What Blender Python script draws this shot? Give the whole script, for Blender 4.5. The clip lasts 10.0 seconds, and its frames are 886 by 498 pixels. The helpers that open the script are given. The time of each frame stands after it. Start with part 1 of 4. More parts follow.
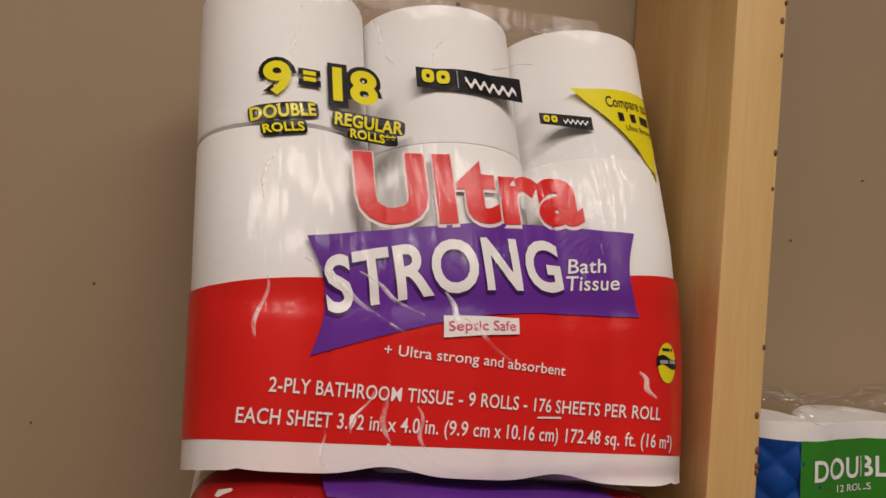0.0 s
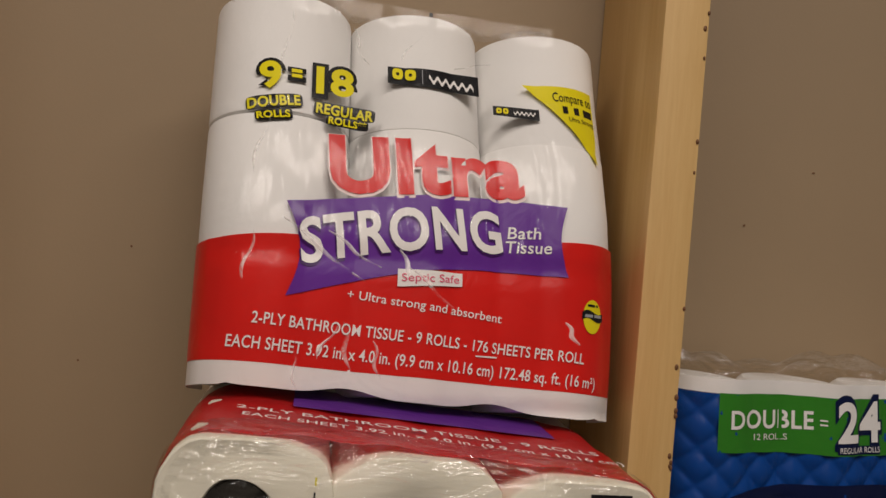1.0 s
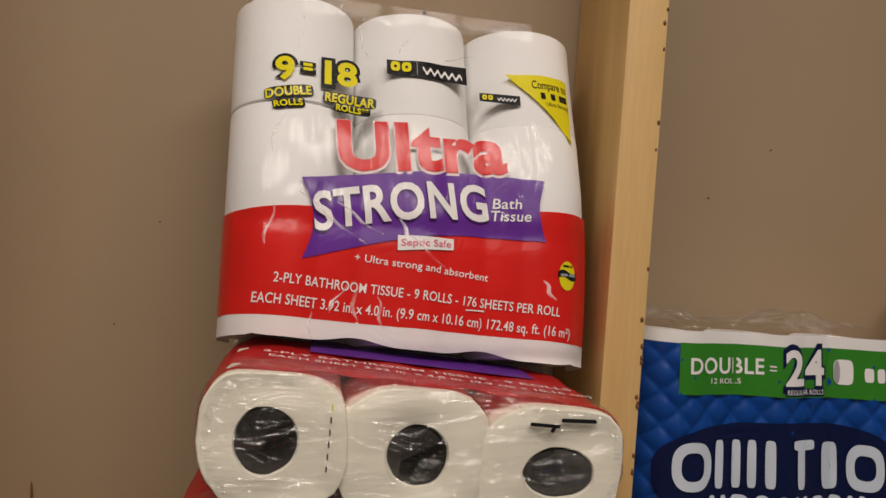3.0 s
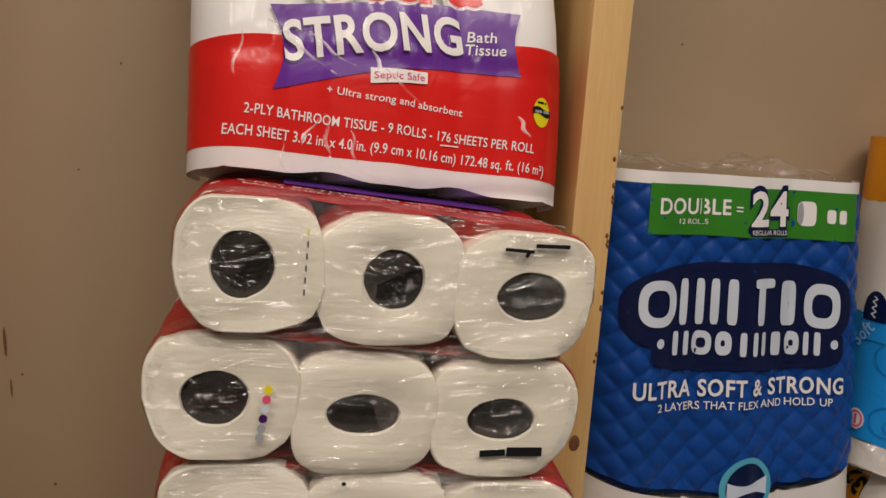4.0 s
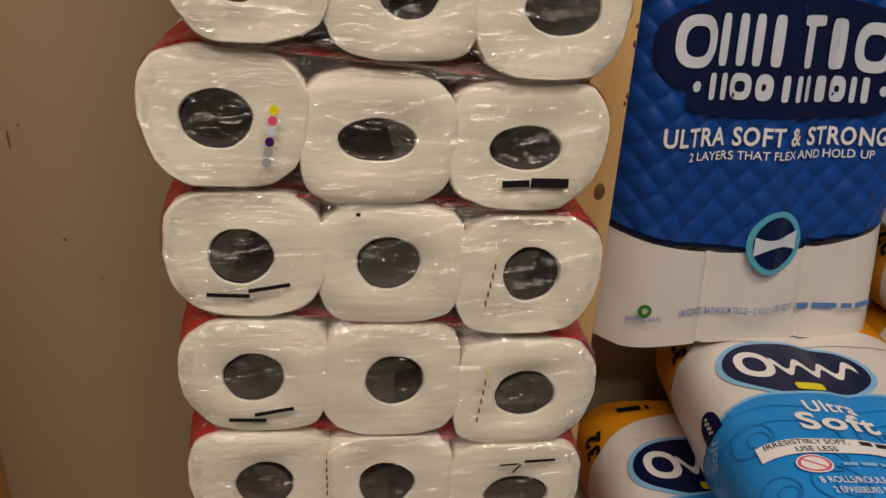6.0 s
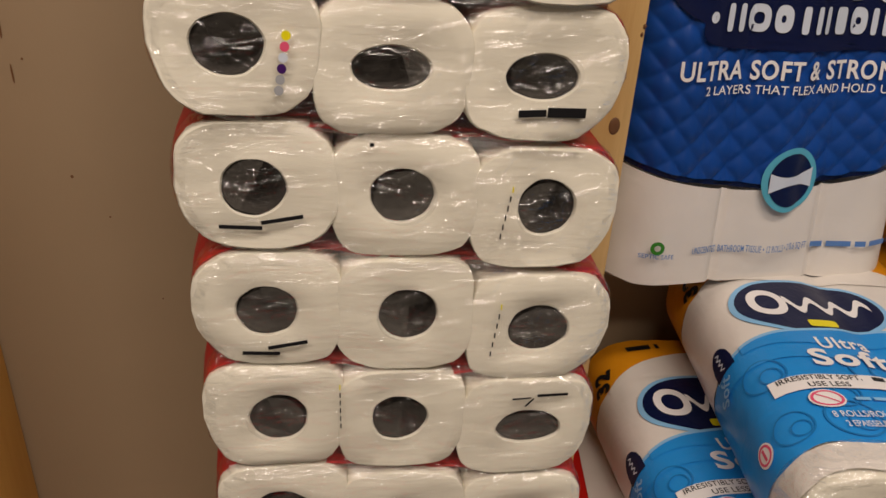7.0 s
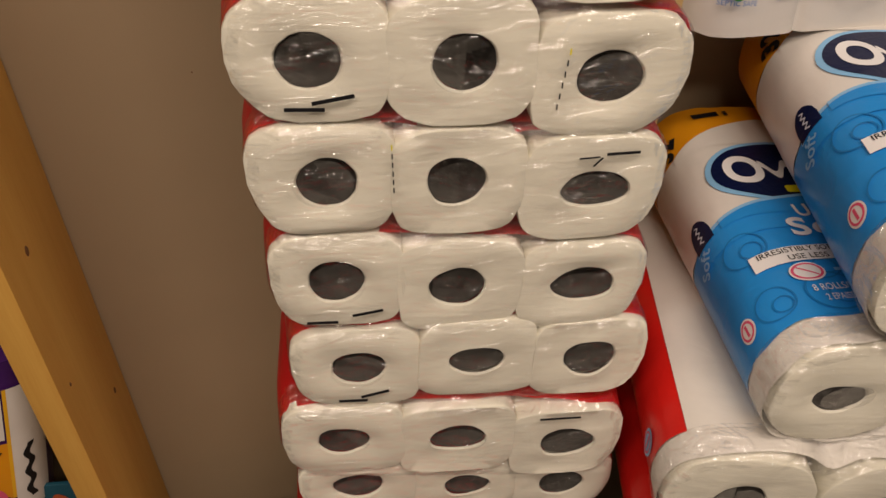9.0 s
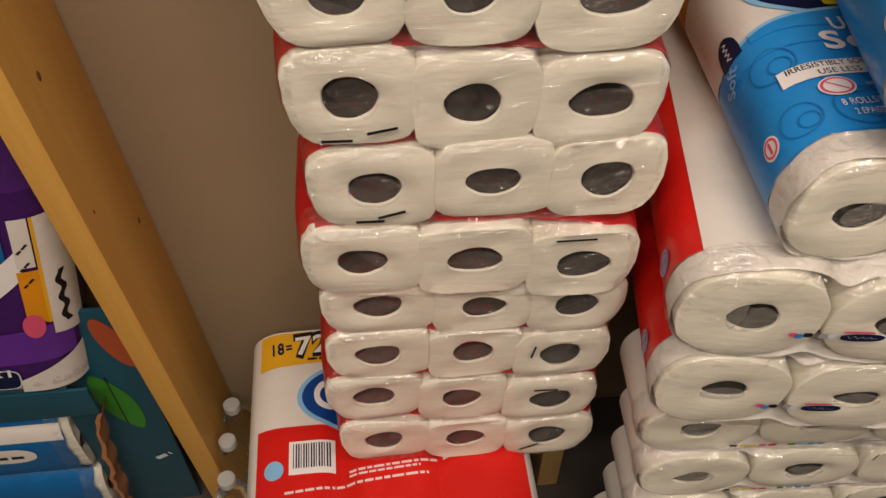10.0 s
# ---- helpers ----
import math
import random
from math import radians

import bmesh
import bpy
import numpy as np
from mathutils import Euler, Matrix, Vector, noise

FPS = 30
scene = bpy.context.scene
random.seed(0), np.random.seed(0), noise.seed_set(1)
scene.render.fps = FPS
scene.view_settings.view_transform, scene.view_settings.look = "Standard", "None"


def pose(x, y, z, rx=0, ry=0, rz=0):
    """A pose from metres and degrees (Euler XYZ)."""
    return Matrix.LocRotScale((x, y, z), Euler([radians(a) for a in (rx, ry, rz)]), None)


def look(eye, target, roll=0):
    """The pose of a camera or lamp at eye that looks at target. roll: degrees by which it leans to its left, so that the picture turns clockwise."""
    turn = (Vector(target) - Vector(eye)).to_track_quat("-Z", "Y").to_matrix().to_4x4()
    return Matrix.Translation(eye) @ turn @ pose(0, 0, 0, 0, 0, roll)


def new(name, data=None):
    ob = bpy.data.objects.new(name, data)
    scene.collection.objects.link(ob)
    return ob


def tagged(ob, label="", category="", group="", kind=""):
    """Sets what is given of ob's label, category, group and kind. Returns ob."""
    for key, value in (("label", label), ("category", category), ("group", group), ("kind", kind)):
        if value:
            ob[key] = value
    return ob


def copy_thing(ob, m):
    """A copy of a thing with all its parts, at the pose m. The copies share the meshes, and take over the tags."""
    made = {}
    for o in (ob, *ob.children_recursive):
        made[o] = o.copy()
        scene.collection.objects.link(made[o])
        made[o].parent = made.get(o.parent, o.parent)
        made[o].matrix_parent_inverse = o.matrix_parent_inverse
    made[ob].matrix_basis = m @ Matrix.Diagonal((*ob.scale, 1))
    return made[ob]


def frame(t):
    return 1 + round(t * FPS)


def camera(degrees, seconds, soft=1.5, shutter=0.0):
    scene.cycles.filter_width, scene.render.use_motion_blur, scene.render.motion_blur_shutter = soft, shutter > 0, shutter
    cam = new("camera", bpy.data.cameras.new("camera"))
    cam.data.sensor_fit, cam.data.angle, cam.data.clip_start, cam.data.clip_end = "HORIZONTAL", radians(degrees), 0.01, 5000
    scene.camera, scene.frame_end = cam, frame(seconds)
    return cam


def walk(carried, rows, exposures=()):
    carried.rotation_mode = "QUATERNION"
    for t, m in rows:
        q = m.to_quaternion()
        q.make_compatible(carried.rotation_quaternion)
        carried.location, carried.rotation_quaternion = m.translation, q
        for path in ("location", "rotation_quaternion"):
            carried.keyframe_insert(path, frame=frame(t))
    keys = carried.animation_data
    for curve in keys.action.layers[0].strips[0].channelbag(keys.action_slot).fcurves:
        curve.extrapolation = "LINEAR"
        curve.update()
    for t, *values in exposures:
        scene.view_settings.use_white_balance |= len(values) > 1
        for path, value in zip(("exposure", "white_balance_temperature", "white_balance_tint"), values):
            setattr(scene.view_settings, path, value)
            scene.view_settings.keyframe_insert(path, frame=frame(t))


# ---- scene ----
cam = camera(55.5, 10.0)
PATH = [
    (0, (0.019, 0.002, 1.578), (0.404, 1.965, 1.564), 3.5),
    (0.5, (0.028, -0.038, 1.571), (0.364, 1.933, 1.528), 4.4),
    (1, (0.077, -0.119, 1.556), (0.311, 1.867, 1.544), 4.7),
    (1.5, (0.08, -0.193, 1.549), (0.29, 1.795, 1.559), 4.6),
    (2, (0.079, -0.212, 1.549), (0.263, 1.779, 1.562), 4.4),
    (2.2, (0.071, -0.216, 1.552), (0.27, 1.774, 1.559), 4.3),
    (3.3, (0.071, -0.216, 1.527), (0.346, 1.761, 1.405), 4.1),
    (3.5, (0.061, -0.212, 1.513), (0.374, 1.751, 1.292), 4.3),
    (4, (0.065, -0.216, 1.499), (0.405, 1.731, 1.192), 4.2),
    (4.5, (0.069, -0.206, 1.483), (0.405, 1.716, 1.043), 3.8),
    (5, (0.081, -0.187, 1.455), (0.407, 1.704, 0.894), 3.7),
    (5.5, (0.076, -0.183, 1.434), (0.398, 1.677, 0.775), 4.0),
    (7, (0.063, -0.18, 1.409), (0.38, 1.605, 0.564), 4.3),
    (7.5, (0.059, -0.169, 1.389), (0.362, 1.585, 0.477), 3.9),
    (8, (0.053, -0.154, 1.368), (0.342, 1.524, 0.321), 3.2),
    (8.5, (0.052, -0.145, 1.353), (0.289, 1.466, 0.191), 2.3),
    (9, (0.05, -0.143, 1.343), (0.283, 1.411, 0.106), 2.2),
    (9.5, (0.053, -0.148, 1.336), (0.24, 1.325, -0.005), 1.3),
    (10, (0.057, -0.156, 1.319), (0.208, 1.162, -0.178), 0.6),
]
walk(cam, [(t, look(eye, target, roll)) for t, eye, target, roll in PATH],
     ((0.0, -0.43, 6150, 10), (0.5, -0.62, 6200, 10), (1.0, -0.62, 6150, 8), (2.0, -0.62, 6150, 8), (3.5, -0.30, 6100, 8), (4.0, -0.28, 6200, 9), (5.5, -0.40, 6450, 10),
      (7.0, -0.18, 6500, 11), (7.5, -0.15, 6750, 12), (8.5, -0.16, 6750, 12), (9.0, -0.04, 6700, 11), (10.0, 0.11, 6550, 10)))

POWER = 27.5
LAMP_COLOUR = (1.0, 0.85, 0.735)

# ---- light ----
world = bpy.data.worlds.new("world")
scene.world = world
world.use_nodes = True
world.node_tree.nodes["Background"].inputs[0].default_value = (0.9, 0.85, 0.75, 1)
world.node_tree.nodes["Background"].inputs[1].default_value = 0.02


# ---- materials ----
def nodes_of(name):
    m = bpy.data.materials.new(name)
    m.use_nodes = True
    t = m.node_tree
    return m, t, t.nodes["Principled BSDF"]


def add(t, kind, **props):
    n = t.nodes.new(kind)
    for k, v in props.items():
        n.inputs[k].default_value = v
    return n


def coords(t, scale=(1, 1, 1)):
    c = t.nodes.new("ShaderNodeTexCoord")
    mp = t.nodes.new("ShaderNodeMapping")
    mp.inputs["Scale"].default_value = scale
    t.links.new(c.outputs["Object"], mp.inputs["Vector"])
    return mp.outputs["Vector"]


def surface(name, colour, rough=0.5, vary=0.08, scale=18, stretch=(1, 1, 1), fine=220, bump=0.15, depth=0.001,
            coat=0.0, metal=0.0, sss=0.0, second=None, coarse_bump=0.0):
    """A painted, printed or paper surface: two scales of tone and relief."""
    m, t, b = nodes_of(name)
    v = coords(t, stretch)
    big = add(t, "ShaderNodeTexNoise", Scale=scale, Detail=5.0, Roughness=0.6)
    small = add(t, "ShaderNodeTexNoise", Scale=fine, Detail=3.0)
    for n in (big, small):
        t.links.new(v, n.inputs["Vector"])
    ramp = t.nodes.new("ShaderNodeValToRGB")
    c2 = second or tuple(c * (1 - 2.2 * vary) for c in colour)
    ramp.color_ramp.elements[0].position, ramp.color_ramp.elements[1].position = 0.3, 0.7
    ramp.color_ramp.elements[0].color = (*c2, 1)
    ramp.color_ramp.elements[1].color = (*colour, 1)
    t.links.new(big.outputs["Fac"], ramp.inputs["Fac"])
    t.links.new(ramp.outputs["Color"], b.inputs["Base Color"])
    bp = add(t, "ShaderNodeBump", Strength=bump, Distance=depth)
    t.links.new(small.outputs["Fac"], bp.inputs["Height"])
    out = bp
    if coarse_bump:
        bp2 = add(t, "ShaderNodeBump", Strength=coarse_bump, Distance=0.006)
        t.links.new(big.outputs["Fac"], bp2.inputs["Height"])
        t.links.new(bp.outputs["Normal"], bp2.inputs["Normal"])
        out = bp2
    t.links.new(out.outputs["Normal"], b.inputs["Normal"])
    b.inputs["Roughness"].default_value = rough
    b.inputs["Metallic"].default_value = metal
    b.inputs["Coat Weight"].default_value = coat
    b.inputs["Coat Roughness"].default_value = 0.15
    if sss:
        b.inputs["Subsurface Weight"].default_value = sss
        b.inputs["Subsurface Radius"].default_value = (0.02, 0.018, 0.014)
        b.inputs["Subsurface Scale"].default_value = 0.3
    return m


def printed(name, colour, rough=0.28, vary=0.06):
    """Ink on plastic film: glossy, with creases."""
    m, t, b = nodes_of(name)
    v = coords(t, (1, 1, 1))
    big = add(t, "ShaderNodeTexNoise", Scale=14.0, Detail=4.0)
    crease = add(t, "ShaderNodeTexNoise", Scale=34.0, Detail=3.0, Distortion=1.6)
    for n in (big, crease):
        t.links.new(v, n.inputs["Vector"])
    ramp = t.nodes.new("ShaderNodeValToRGB")
    ramp.color_ramp.elements[0].position, ramp.color_ramp.elements[1].position = 0.35, 0.65
    ramp.color_ramp.elements[0].color = (*[c * (1 - 2 * vary) for c in colour], 1)
    ramp.color_ramp.elements[1].color = (*colour, 1)
    t.links.new(big.outputs["Fac"], ramp.inputs["Fac"])
    t.links.new(ramp.outputs["Color"], b.inputs["Base Color"])
    bp = add(t, "ShaderNodeBump", Strength=0.16, Distance=0.004)
    t.links.new(crease.outputs["Fac"], bp.inputs["Height"])
    t.links.new(bp.outputs["Normal"], b.inputs["Normal"])
    b.inputs["Roughness"].default_value = rough
    b.inputs["Specular IOR Level"].default_value = 0.22
    return m


def film_material(name, strength=1.0, stretch=(1, 1, 1), scale=22.0, base=0.05, most=0.12):
    """Clear wrinkled film: see-through, with sharp reflections along its creases."""
    m = bpy.data.materials.new(name)
    m.use_nodes = True
    t = m.node_tree
    t.nodes.clear()
    out = t.nodes.new("ShaderNodeOutputMaterial")
    mix = t.nodes.new("ShaderNodeMixShader")
    clear = t.nodes.new("ShaderNodeBsdfTransparent")
    gloss = t.nodes.new("ShaderNodeBsdfGlossy")
    gloss.inputs["Roughness"].default_value = 0.11
    lw = add(t, "ShaderNodeFresnel", IOR=1.45)
    v = coords(t, stretch)
    n1 = add(t, "ShaderNodeTexNoise", Scale=scale, Detail=3.0, Distortion=1.2)
    n2 = add(t, "ShaderNodeTexNoise", Scale=scale * 3.7, Detail=2.0, Distortion=2.0)
    for n in (n1, n2):
        t.links.new(v, n.inputs["Vector"])
    b1 = add(t, "ShaderNodeBump", Strength=1.0 * strength, Distance=0.02)
    b2 = add(t, "ShaderNodeBump", Strength=0.32 * strength, Distance=0.004)
    t.links.new(n1.outputs["Fac"], b1.inputs["Height"])
    t.links.new(n2.outputs["Fac"], b2.inputs["Height"])
    t.links.new(b1.outputs["Normal"], b2.inputs["Normal"])
    t.links.new(b2.outputs["Normal"], gloss.inputs["Normal"])
    t.links.new(b2.outputs["Normal"], lw.inputs["Normal"])
    mul = t.nodes.new("ShaderNodeMath")
    mul.operation = "MULTIPLY_ADD"
    mul.inputs[1].default_value, mul.inputs[2].default_value = 1.3, base
    t.links.new(lw.outputs["Fac"], mul.inputs[0])
    cut = t.nodes.new("ShaderNodeMath")
    cut.operation = "MINIMUM"
    cut.inputs[1].default_value = most + base
    t.links.new(mul.outputs[0], cut.inputs[0])
    t.links.new(cut.outputs[0], mix.inputs["Fac"])
    t.links.new(clear.outputs[0], mix.inputs[1])
    t.links.new(gloss.outputs[0], mix.inputs[2])
    t.links.new(mix.outputs[0], out.inputs["Surface"])
    return m


def wood_material(name, light, dark):
    m, t, b = nodes_of(name)
    v = coords(t, (9, 9, 0.55))
    warp = add(t, "ShaderNodeTexNoise", Scale=2.2, Detail=4.0, Distortion=0.6)
    grain = add(t, "ShaderNodeTexNoise", Scale=28.0, Detail=6.0, Roughness=0.7)
    t.links.new(v, warp.inputs["Vector"])
    t.links.new(v, grain.inputs["Vector"])
    ramp = t.nodes.new("ShaderNodeValToRGB")
    ramp.color_ramp.elements[0].position, ramp.color_ramp.elements[1].position = 0.32, 0.7
    ramp.color_ramp.elements[0].color, ramp.color_ramp.elements[1].color = (*dark, 1), (*light, 1)
    mx = t.nodes.new("ShaderNodeMath")
    mx.operation = "MULTIPLY_ADD"
    mx.inputs[1].default_value = 0.35
    sc = t.nodes.new("ShaderNodeMath")
    sc.operation = "MULTIPLY"
    sc.inputs[1].default_value = 0.65
    t.links.new(warp.outputs["Fac"], sc.inputs[0])
    t.links.new(grain.outputs["Fac"], mx.inputs[0])
    t.links.new(sc.outputs[0], mx.inputs[2])
    t.links.new(mx.outputs[0], ramp.inputs["Fac"])
    t.links.new(ramp.outputs["Color"], b.inputs["Base Color"])
    bp = add(t, "ShaderNodeBump", Strength=0.25, Distance=0.001)
    t.links.new(grain.outputs["Fac"], bp.inputs["Height"])
    t.links.new(bp.outputs["Normal"], b.inputs["Normal"])
    b.inputs["Roughness"].default_value = 0.55
    return m


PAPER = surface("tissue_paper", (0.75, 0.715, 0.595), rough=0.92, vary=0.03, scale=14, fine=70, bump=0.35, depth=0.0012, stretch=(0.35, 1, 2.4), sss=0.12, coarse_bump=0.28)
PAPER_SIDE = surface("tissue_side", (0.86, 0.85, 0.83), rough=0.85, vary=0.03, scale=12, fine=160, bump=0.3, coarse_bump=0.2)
# near-black card: the shade inside the cores is put into its colour
CARD = surface("shaded_core_card", (0.030, 0.025, 0.020), rough=0.9, vary=0.15, scale=30, fine=200)
RED = printed("red_ink", (0.66, 0.016, 0.012))
PURPLE = printed("purple_ink", (0.13, 0.03, 0.30))
WHITE = printed("white_ink", (0.82, 0.80, 0.78), vary=0.02)
CREAM = printed("cream_film", (0.74, 0.70, 0.64), vary=0.04)
YELLOW = printed("yellow_ink", (0.80, 0.70, 0.01))
BLACK = printed("black_ink", (0.012, 0.012, 0.014))
AMBER = printed("amber_ink", (0.80, 0.43, 0.02))
ORANGE = printed("orange_ink", (0.75, 0.30, 0.01))
NAVY = printed("navy_ink", (0.005, 0.010, 0.050))
BAGBLUE = printed("bag_blue", (0.01, 0.13, 0.36))
BLUE = printed("quilt_blue", (0.006, 0.055, 0.27), rough=0.33)
SKY = printed("sky_blue", (0.02, 0.27, 0.70))
SWIRL = printed("swirl_blue", (0.014, 0.19, 0.50))
PALE = printed("pale_blue", (0.25, 0.52, 0.80))
TEALRING = printed("ring_teal", (0.10, 0.42, 0.55))
GREEN = printed("green_ink", (0.04, 0.22, 0.02))
GREY = printed("grey_ink", (0.35, 0.36, 0.38))
SILVER = printed("silver_ink", (0.62, 0.68, 0.76))
PINK = printed("pink_ink", (0.75, 0.10, 0.20))
PALE_PINK = printed("pale_pink_ink", (0.80, 0.66, 0.64))
VIOLET = printed("violet_film", (0.055, 0.012, 0.12))
FLOWER = printed("flower_red", (0.42, 0.085, 0.03))
RAW_CARD = surface("raw_card", (0.50, 0.21, 0.08), rough=0.8, vary=0.15, scale=40)
TEALBOX = surface("teal_card", (0.010, 0.072, 0.108), rough=0.45, scale=6)
PRINTBLUE = printed("text_blue", (0.10, 0.22, 0.50))
FILM = film_material("clear_film", 1.0, (0.7, 1, 1.4), 34.0, 0.09, 0.22)
FILM_FACE = film_material("clear_film_stretched", 0.7, (0.7, 1, 1.6), 32.0, 0.04, 0.12)
FILM_FRONT = film_material("clear_film_taut", 0.24, (3.2, 1, 0.35), 11.0, 0.002, 0.012)


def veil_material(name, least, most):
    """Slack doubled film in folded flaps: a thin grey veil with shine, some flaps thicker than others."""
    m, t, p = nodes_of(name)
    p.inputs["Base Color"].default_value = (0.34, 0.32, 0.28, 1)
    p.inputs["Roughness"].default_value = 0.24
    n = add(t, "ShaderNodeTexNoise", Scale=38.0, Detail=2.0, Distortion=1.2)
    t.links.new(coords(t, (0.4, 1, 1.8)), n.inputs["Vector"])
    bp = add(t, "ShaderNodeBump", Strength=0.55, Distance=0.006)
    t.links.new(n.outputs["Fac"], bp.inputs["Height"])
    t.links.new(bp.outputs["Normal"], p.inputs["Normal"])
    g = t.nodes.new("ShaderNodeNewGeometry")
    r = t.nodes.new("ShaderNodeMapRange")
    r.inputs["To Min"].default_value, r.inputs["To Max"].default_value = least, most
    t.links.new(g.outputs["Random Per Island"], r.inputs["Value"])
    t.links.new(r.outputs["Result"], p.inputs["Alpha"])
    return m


def red_film_material():
    """Red printed film that lets some light through."""
    m = printed("red_film", (0.62, 0.025, 0.025))
    t = m.node_tree
    b, out = t.nodes["Principled BSDF"], t.nodes["Material Output"]
    tr = t.nodes.new("ShaderNodeBsdfTranslucent")
    tr.inputs["Color"].default_value = (0.85, 0.07, 0.08, 1)
    mix = add(t, "ShaderNodeMixShader", Fac=0.4)
    t.links.new(b.outputs[0], mix.inputs[1])
    t.links.new(tr.outputs[0], mix.inputs[2])
    t.links.new(mix.outputs[0], out.inputs["Surface"])
    return m


RED_FILM = red_film_material()
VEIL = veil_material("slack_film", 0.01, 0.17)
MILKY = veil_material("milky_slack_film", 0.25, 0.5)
BAG = film_material("clear_film_loose", 1.3, (1, 1, 1), 30.0, 0.12)
WALL = surface("wall_paint", (0.330, 0.244, 0.149), rough=0.6, vary=0.035, scale=3.0, fine=300, bump=0.08)
WOOD = wood_material("pine_stud", (0.70, 0.49, 0.21), (0.52, 0.31, 0.10))
WOOD_AMBER = wood_material("amber_pine_stud", (0.72, 0.43, 0.10), (0.58, 0.29, 0.05))


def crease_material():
    """A sharp fold in clear film: thin and shiny, its bright glint painted as patchy whitish colour."""
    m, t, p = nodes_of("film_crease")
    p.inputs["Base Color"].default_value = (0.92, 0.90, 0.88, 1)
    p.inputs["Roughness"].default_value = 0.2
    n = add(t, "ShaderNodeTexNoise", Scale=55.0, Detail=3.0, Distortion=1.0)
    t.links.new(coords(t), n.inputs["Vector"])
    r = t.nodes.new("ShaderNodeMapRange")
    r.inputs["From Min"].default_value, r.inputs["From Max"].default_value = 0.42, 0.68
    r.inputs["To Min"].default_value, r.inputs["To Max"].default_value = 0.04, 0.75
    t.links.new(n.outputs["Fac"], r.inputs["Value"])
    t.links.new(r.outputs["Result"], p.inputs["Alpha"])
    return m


CREASE = crease_material()
KNOT = surface("pine_knot", (0.16, 0.07, 0.025), rough=0.6, scale=80)
# floor colour taken far down: it carries the shade between the stacks
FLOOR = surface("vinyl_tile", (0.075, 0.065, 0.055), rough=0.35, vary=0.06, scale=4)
CEIL = surface("ceiling_board", (0.62, 0.60, 0.56), rough=0.9, scale=6, bump=0.3)
FARWALL = surface("aisle_wall", (0.30, 0.27, 0.235), rough=0.7, scale=2)
CAPS = surface("bottle_cap_white", (0.48, 0.48, 0.46), rough=0.4)


def glass_material():
    m, t, b = nodes_of("clear_bottle_plastic")
    b.inputs["Base Color"].default_value = (0.93, 0.95, 0.95, 1)
    b.inputs["Roughness"].default_value = 0.06
    b.inputs["IOR"].default_value = 1.12
    b.inputs["Transmission Weight"].default_value = 1.0
    return m


BOTTLE = glass_material()


# ---- building helpers ----
def link_mesh(name, bm, material):
    me = bpy.data.meshes.new(name)
    bm.to_mesh(me)
    bm.free()
    me.materials.append(material)
    for p in me.polygons:
        p.use_smooth = True
    me.set_sharp_from_angle(angle=radians(38))
    return new(name, me)


def part(name, bm, material, parent, label=""):
    ob = link_mesh(name, bm, material)
    ob.parent = parent
    return tagged(ob, label)


def thing(name, m, label, category, group="", kind=""):
    ob = new(name)
    ob.empty_display_size = 0.05
    ob.matrix_world = m
    return tagged(ob, label, category, group, kind)


def box(bm, lo, hi, bevel=0.0):
    r = bmesh.ops.create_cube(bm, size=1)
    c = [(a + b) / 2 for a, b in zip(lo, hi)]
    s = [b - a for a, b in zip(lo, hi)]
    for v in r["verts"]:
        v.co = Vector([c[i] + v.co[i] * s[i] for i in range(3)])
    if bevel:
        es = list({e for v in r["verts"] for e in v.link_edges})
        bmesh.ops.bevel(bm, geom=es, offset=bevel, segments=2, affect="EDGES", profile=0.6)
    return bm


def sheet(fn, nu, nv, flip=False):
    """A grid from fn(i / nu, j / nv)."""
    bm = bmesh.new()
    g = [[bm.verts.new(fn(i / nu, j / nv)) for j in range(nv + 1)] for i in range(nu + 1)]
    for i in range(nu):
        for j in range(nv):
            q = (g[i][j], g[i + 1][j], g[i + 1][j + 1], g[i][j + 1])
            bm.faces.new(q[::-1] if flip else q)
    return bm


def superellipse(a, b, n, k, count):
    w = 2 * math.pi * k / count
    c, s = math.cos(w), math.sin(w)
    return (a * math.copysign(abs(c) ** (2 / n), c), b * math.copysign(abs(s) ** (2 / n), s))


def hull(points):
    pts = sorted(set((round(x, 5), round(y, 5)) for x, y in points))
    def half(seq):
        h = []
        for p in seq:
            while len(h) > 1 and (h[-1][0] - h[-2][0]) * (p[1] - h[-2][1]) - (h[-1][1] - h[-2][1]) * (p[0] - h[-2][0]) <= 0:
                h.pop()
            h.append(p)
        return h
    a, b = half(pts), half(pts[::-1])
    return a[:-1] + b[:-1]


def text_mesh(body, bold=0.0, shear=0.0, space=None):
    cu = bpy.data.curves.new("words", "FONT")
    cu.space_character = space or 1.0 + min(0.14, 4 * bold)
    cu.body, cu.size, cu.offset, cu.resolution_u, cu.shear = body, 1.0, bold, 4, shear
    ob = bpy.data.objects.new("words", cu)
    scene.collection.objects.link(ob)
    bpy.context.view_layer.update()
    me = bpy.data.meshes.new_from_object(ob.evaluated_get(bpy.context.evaluated_depsgraph_get()))
    bpy.data.objects.remove(ob)
    bpy.data.curves.remove(cu)
    return me


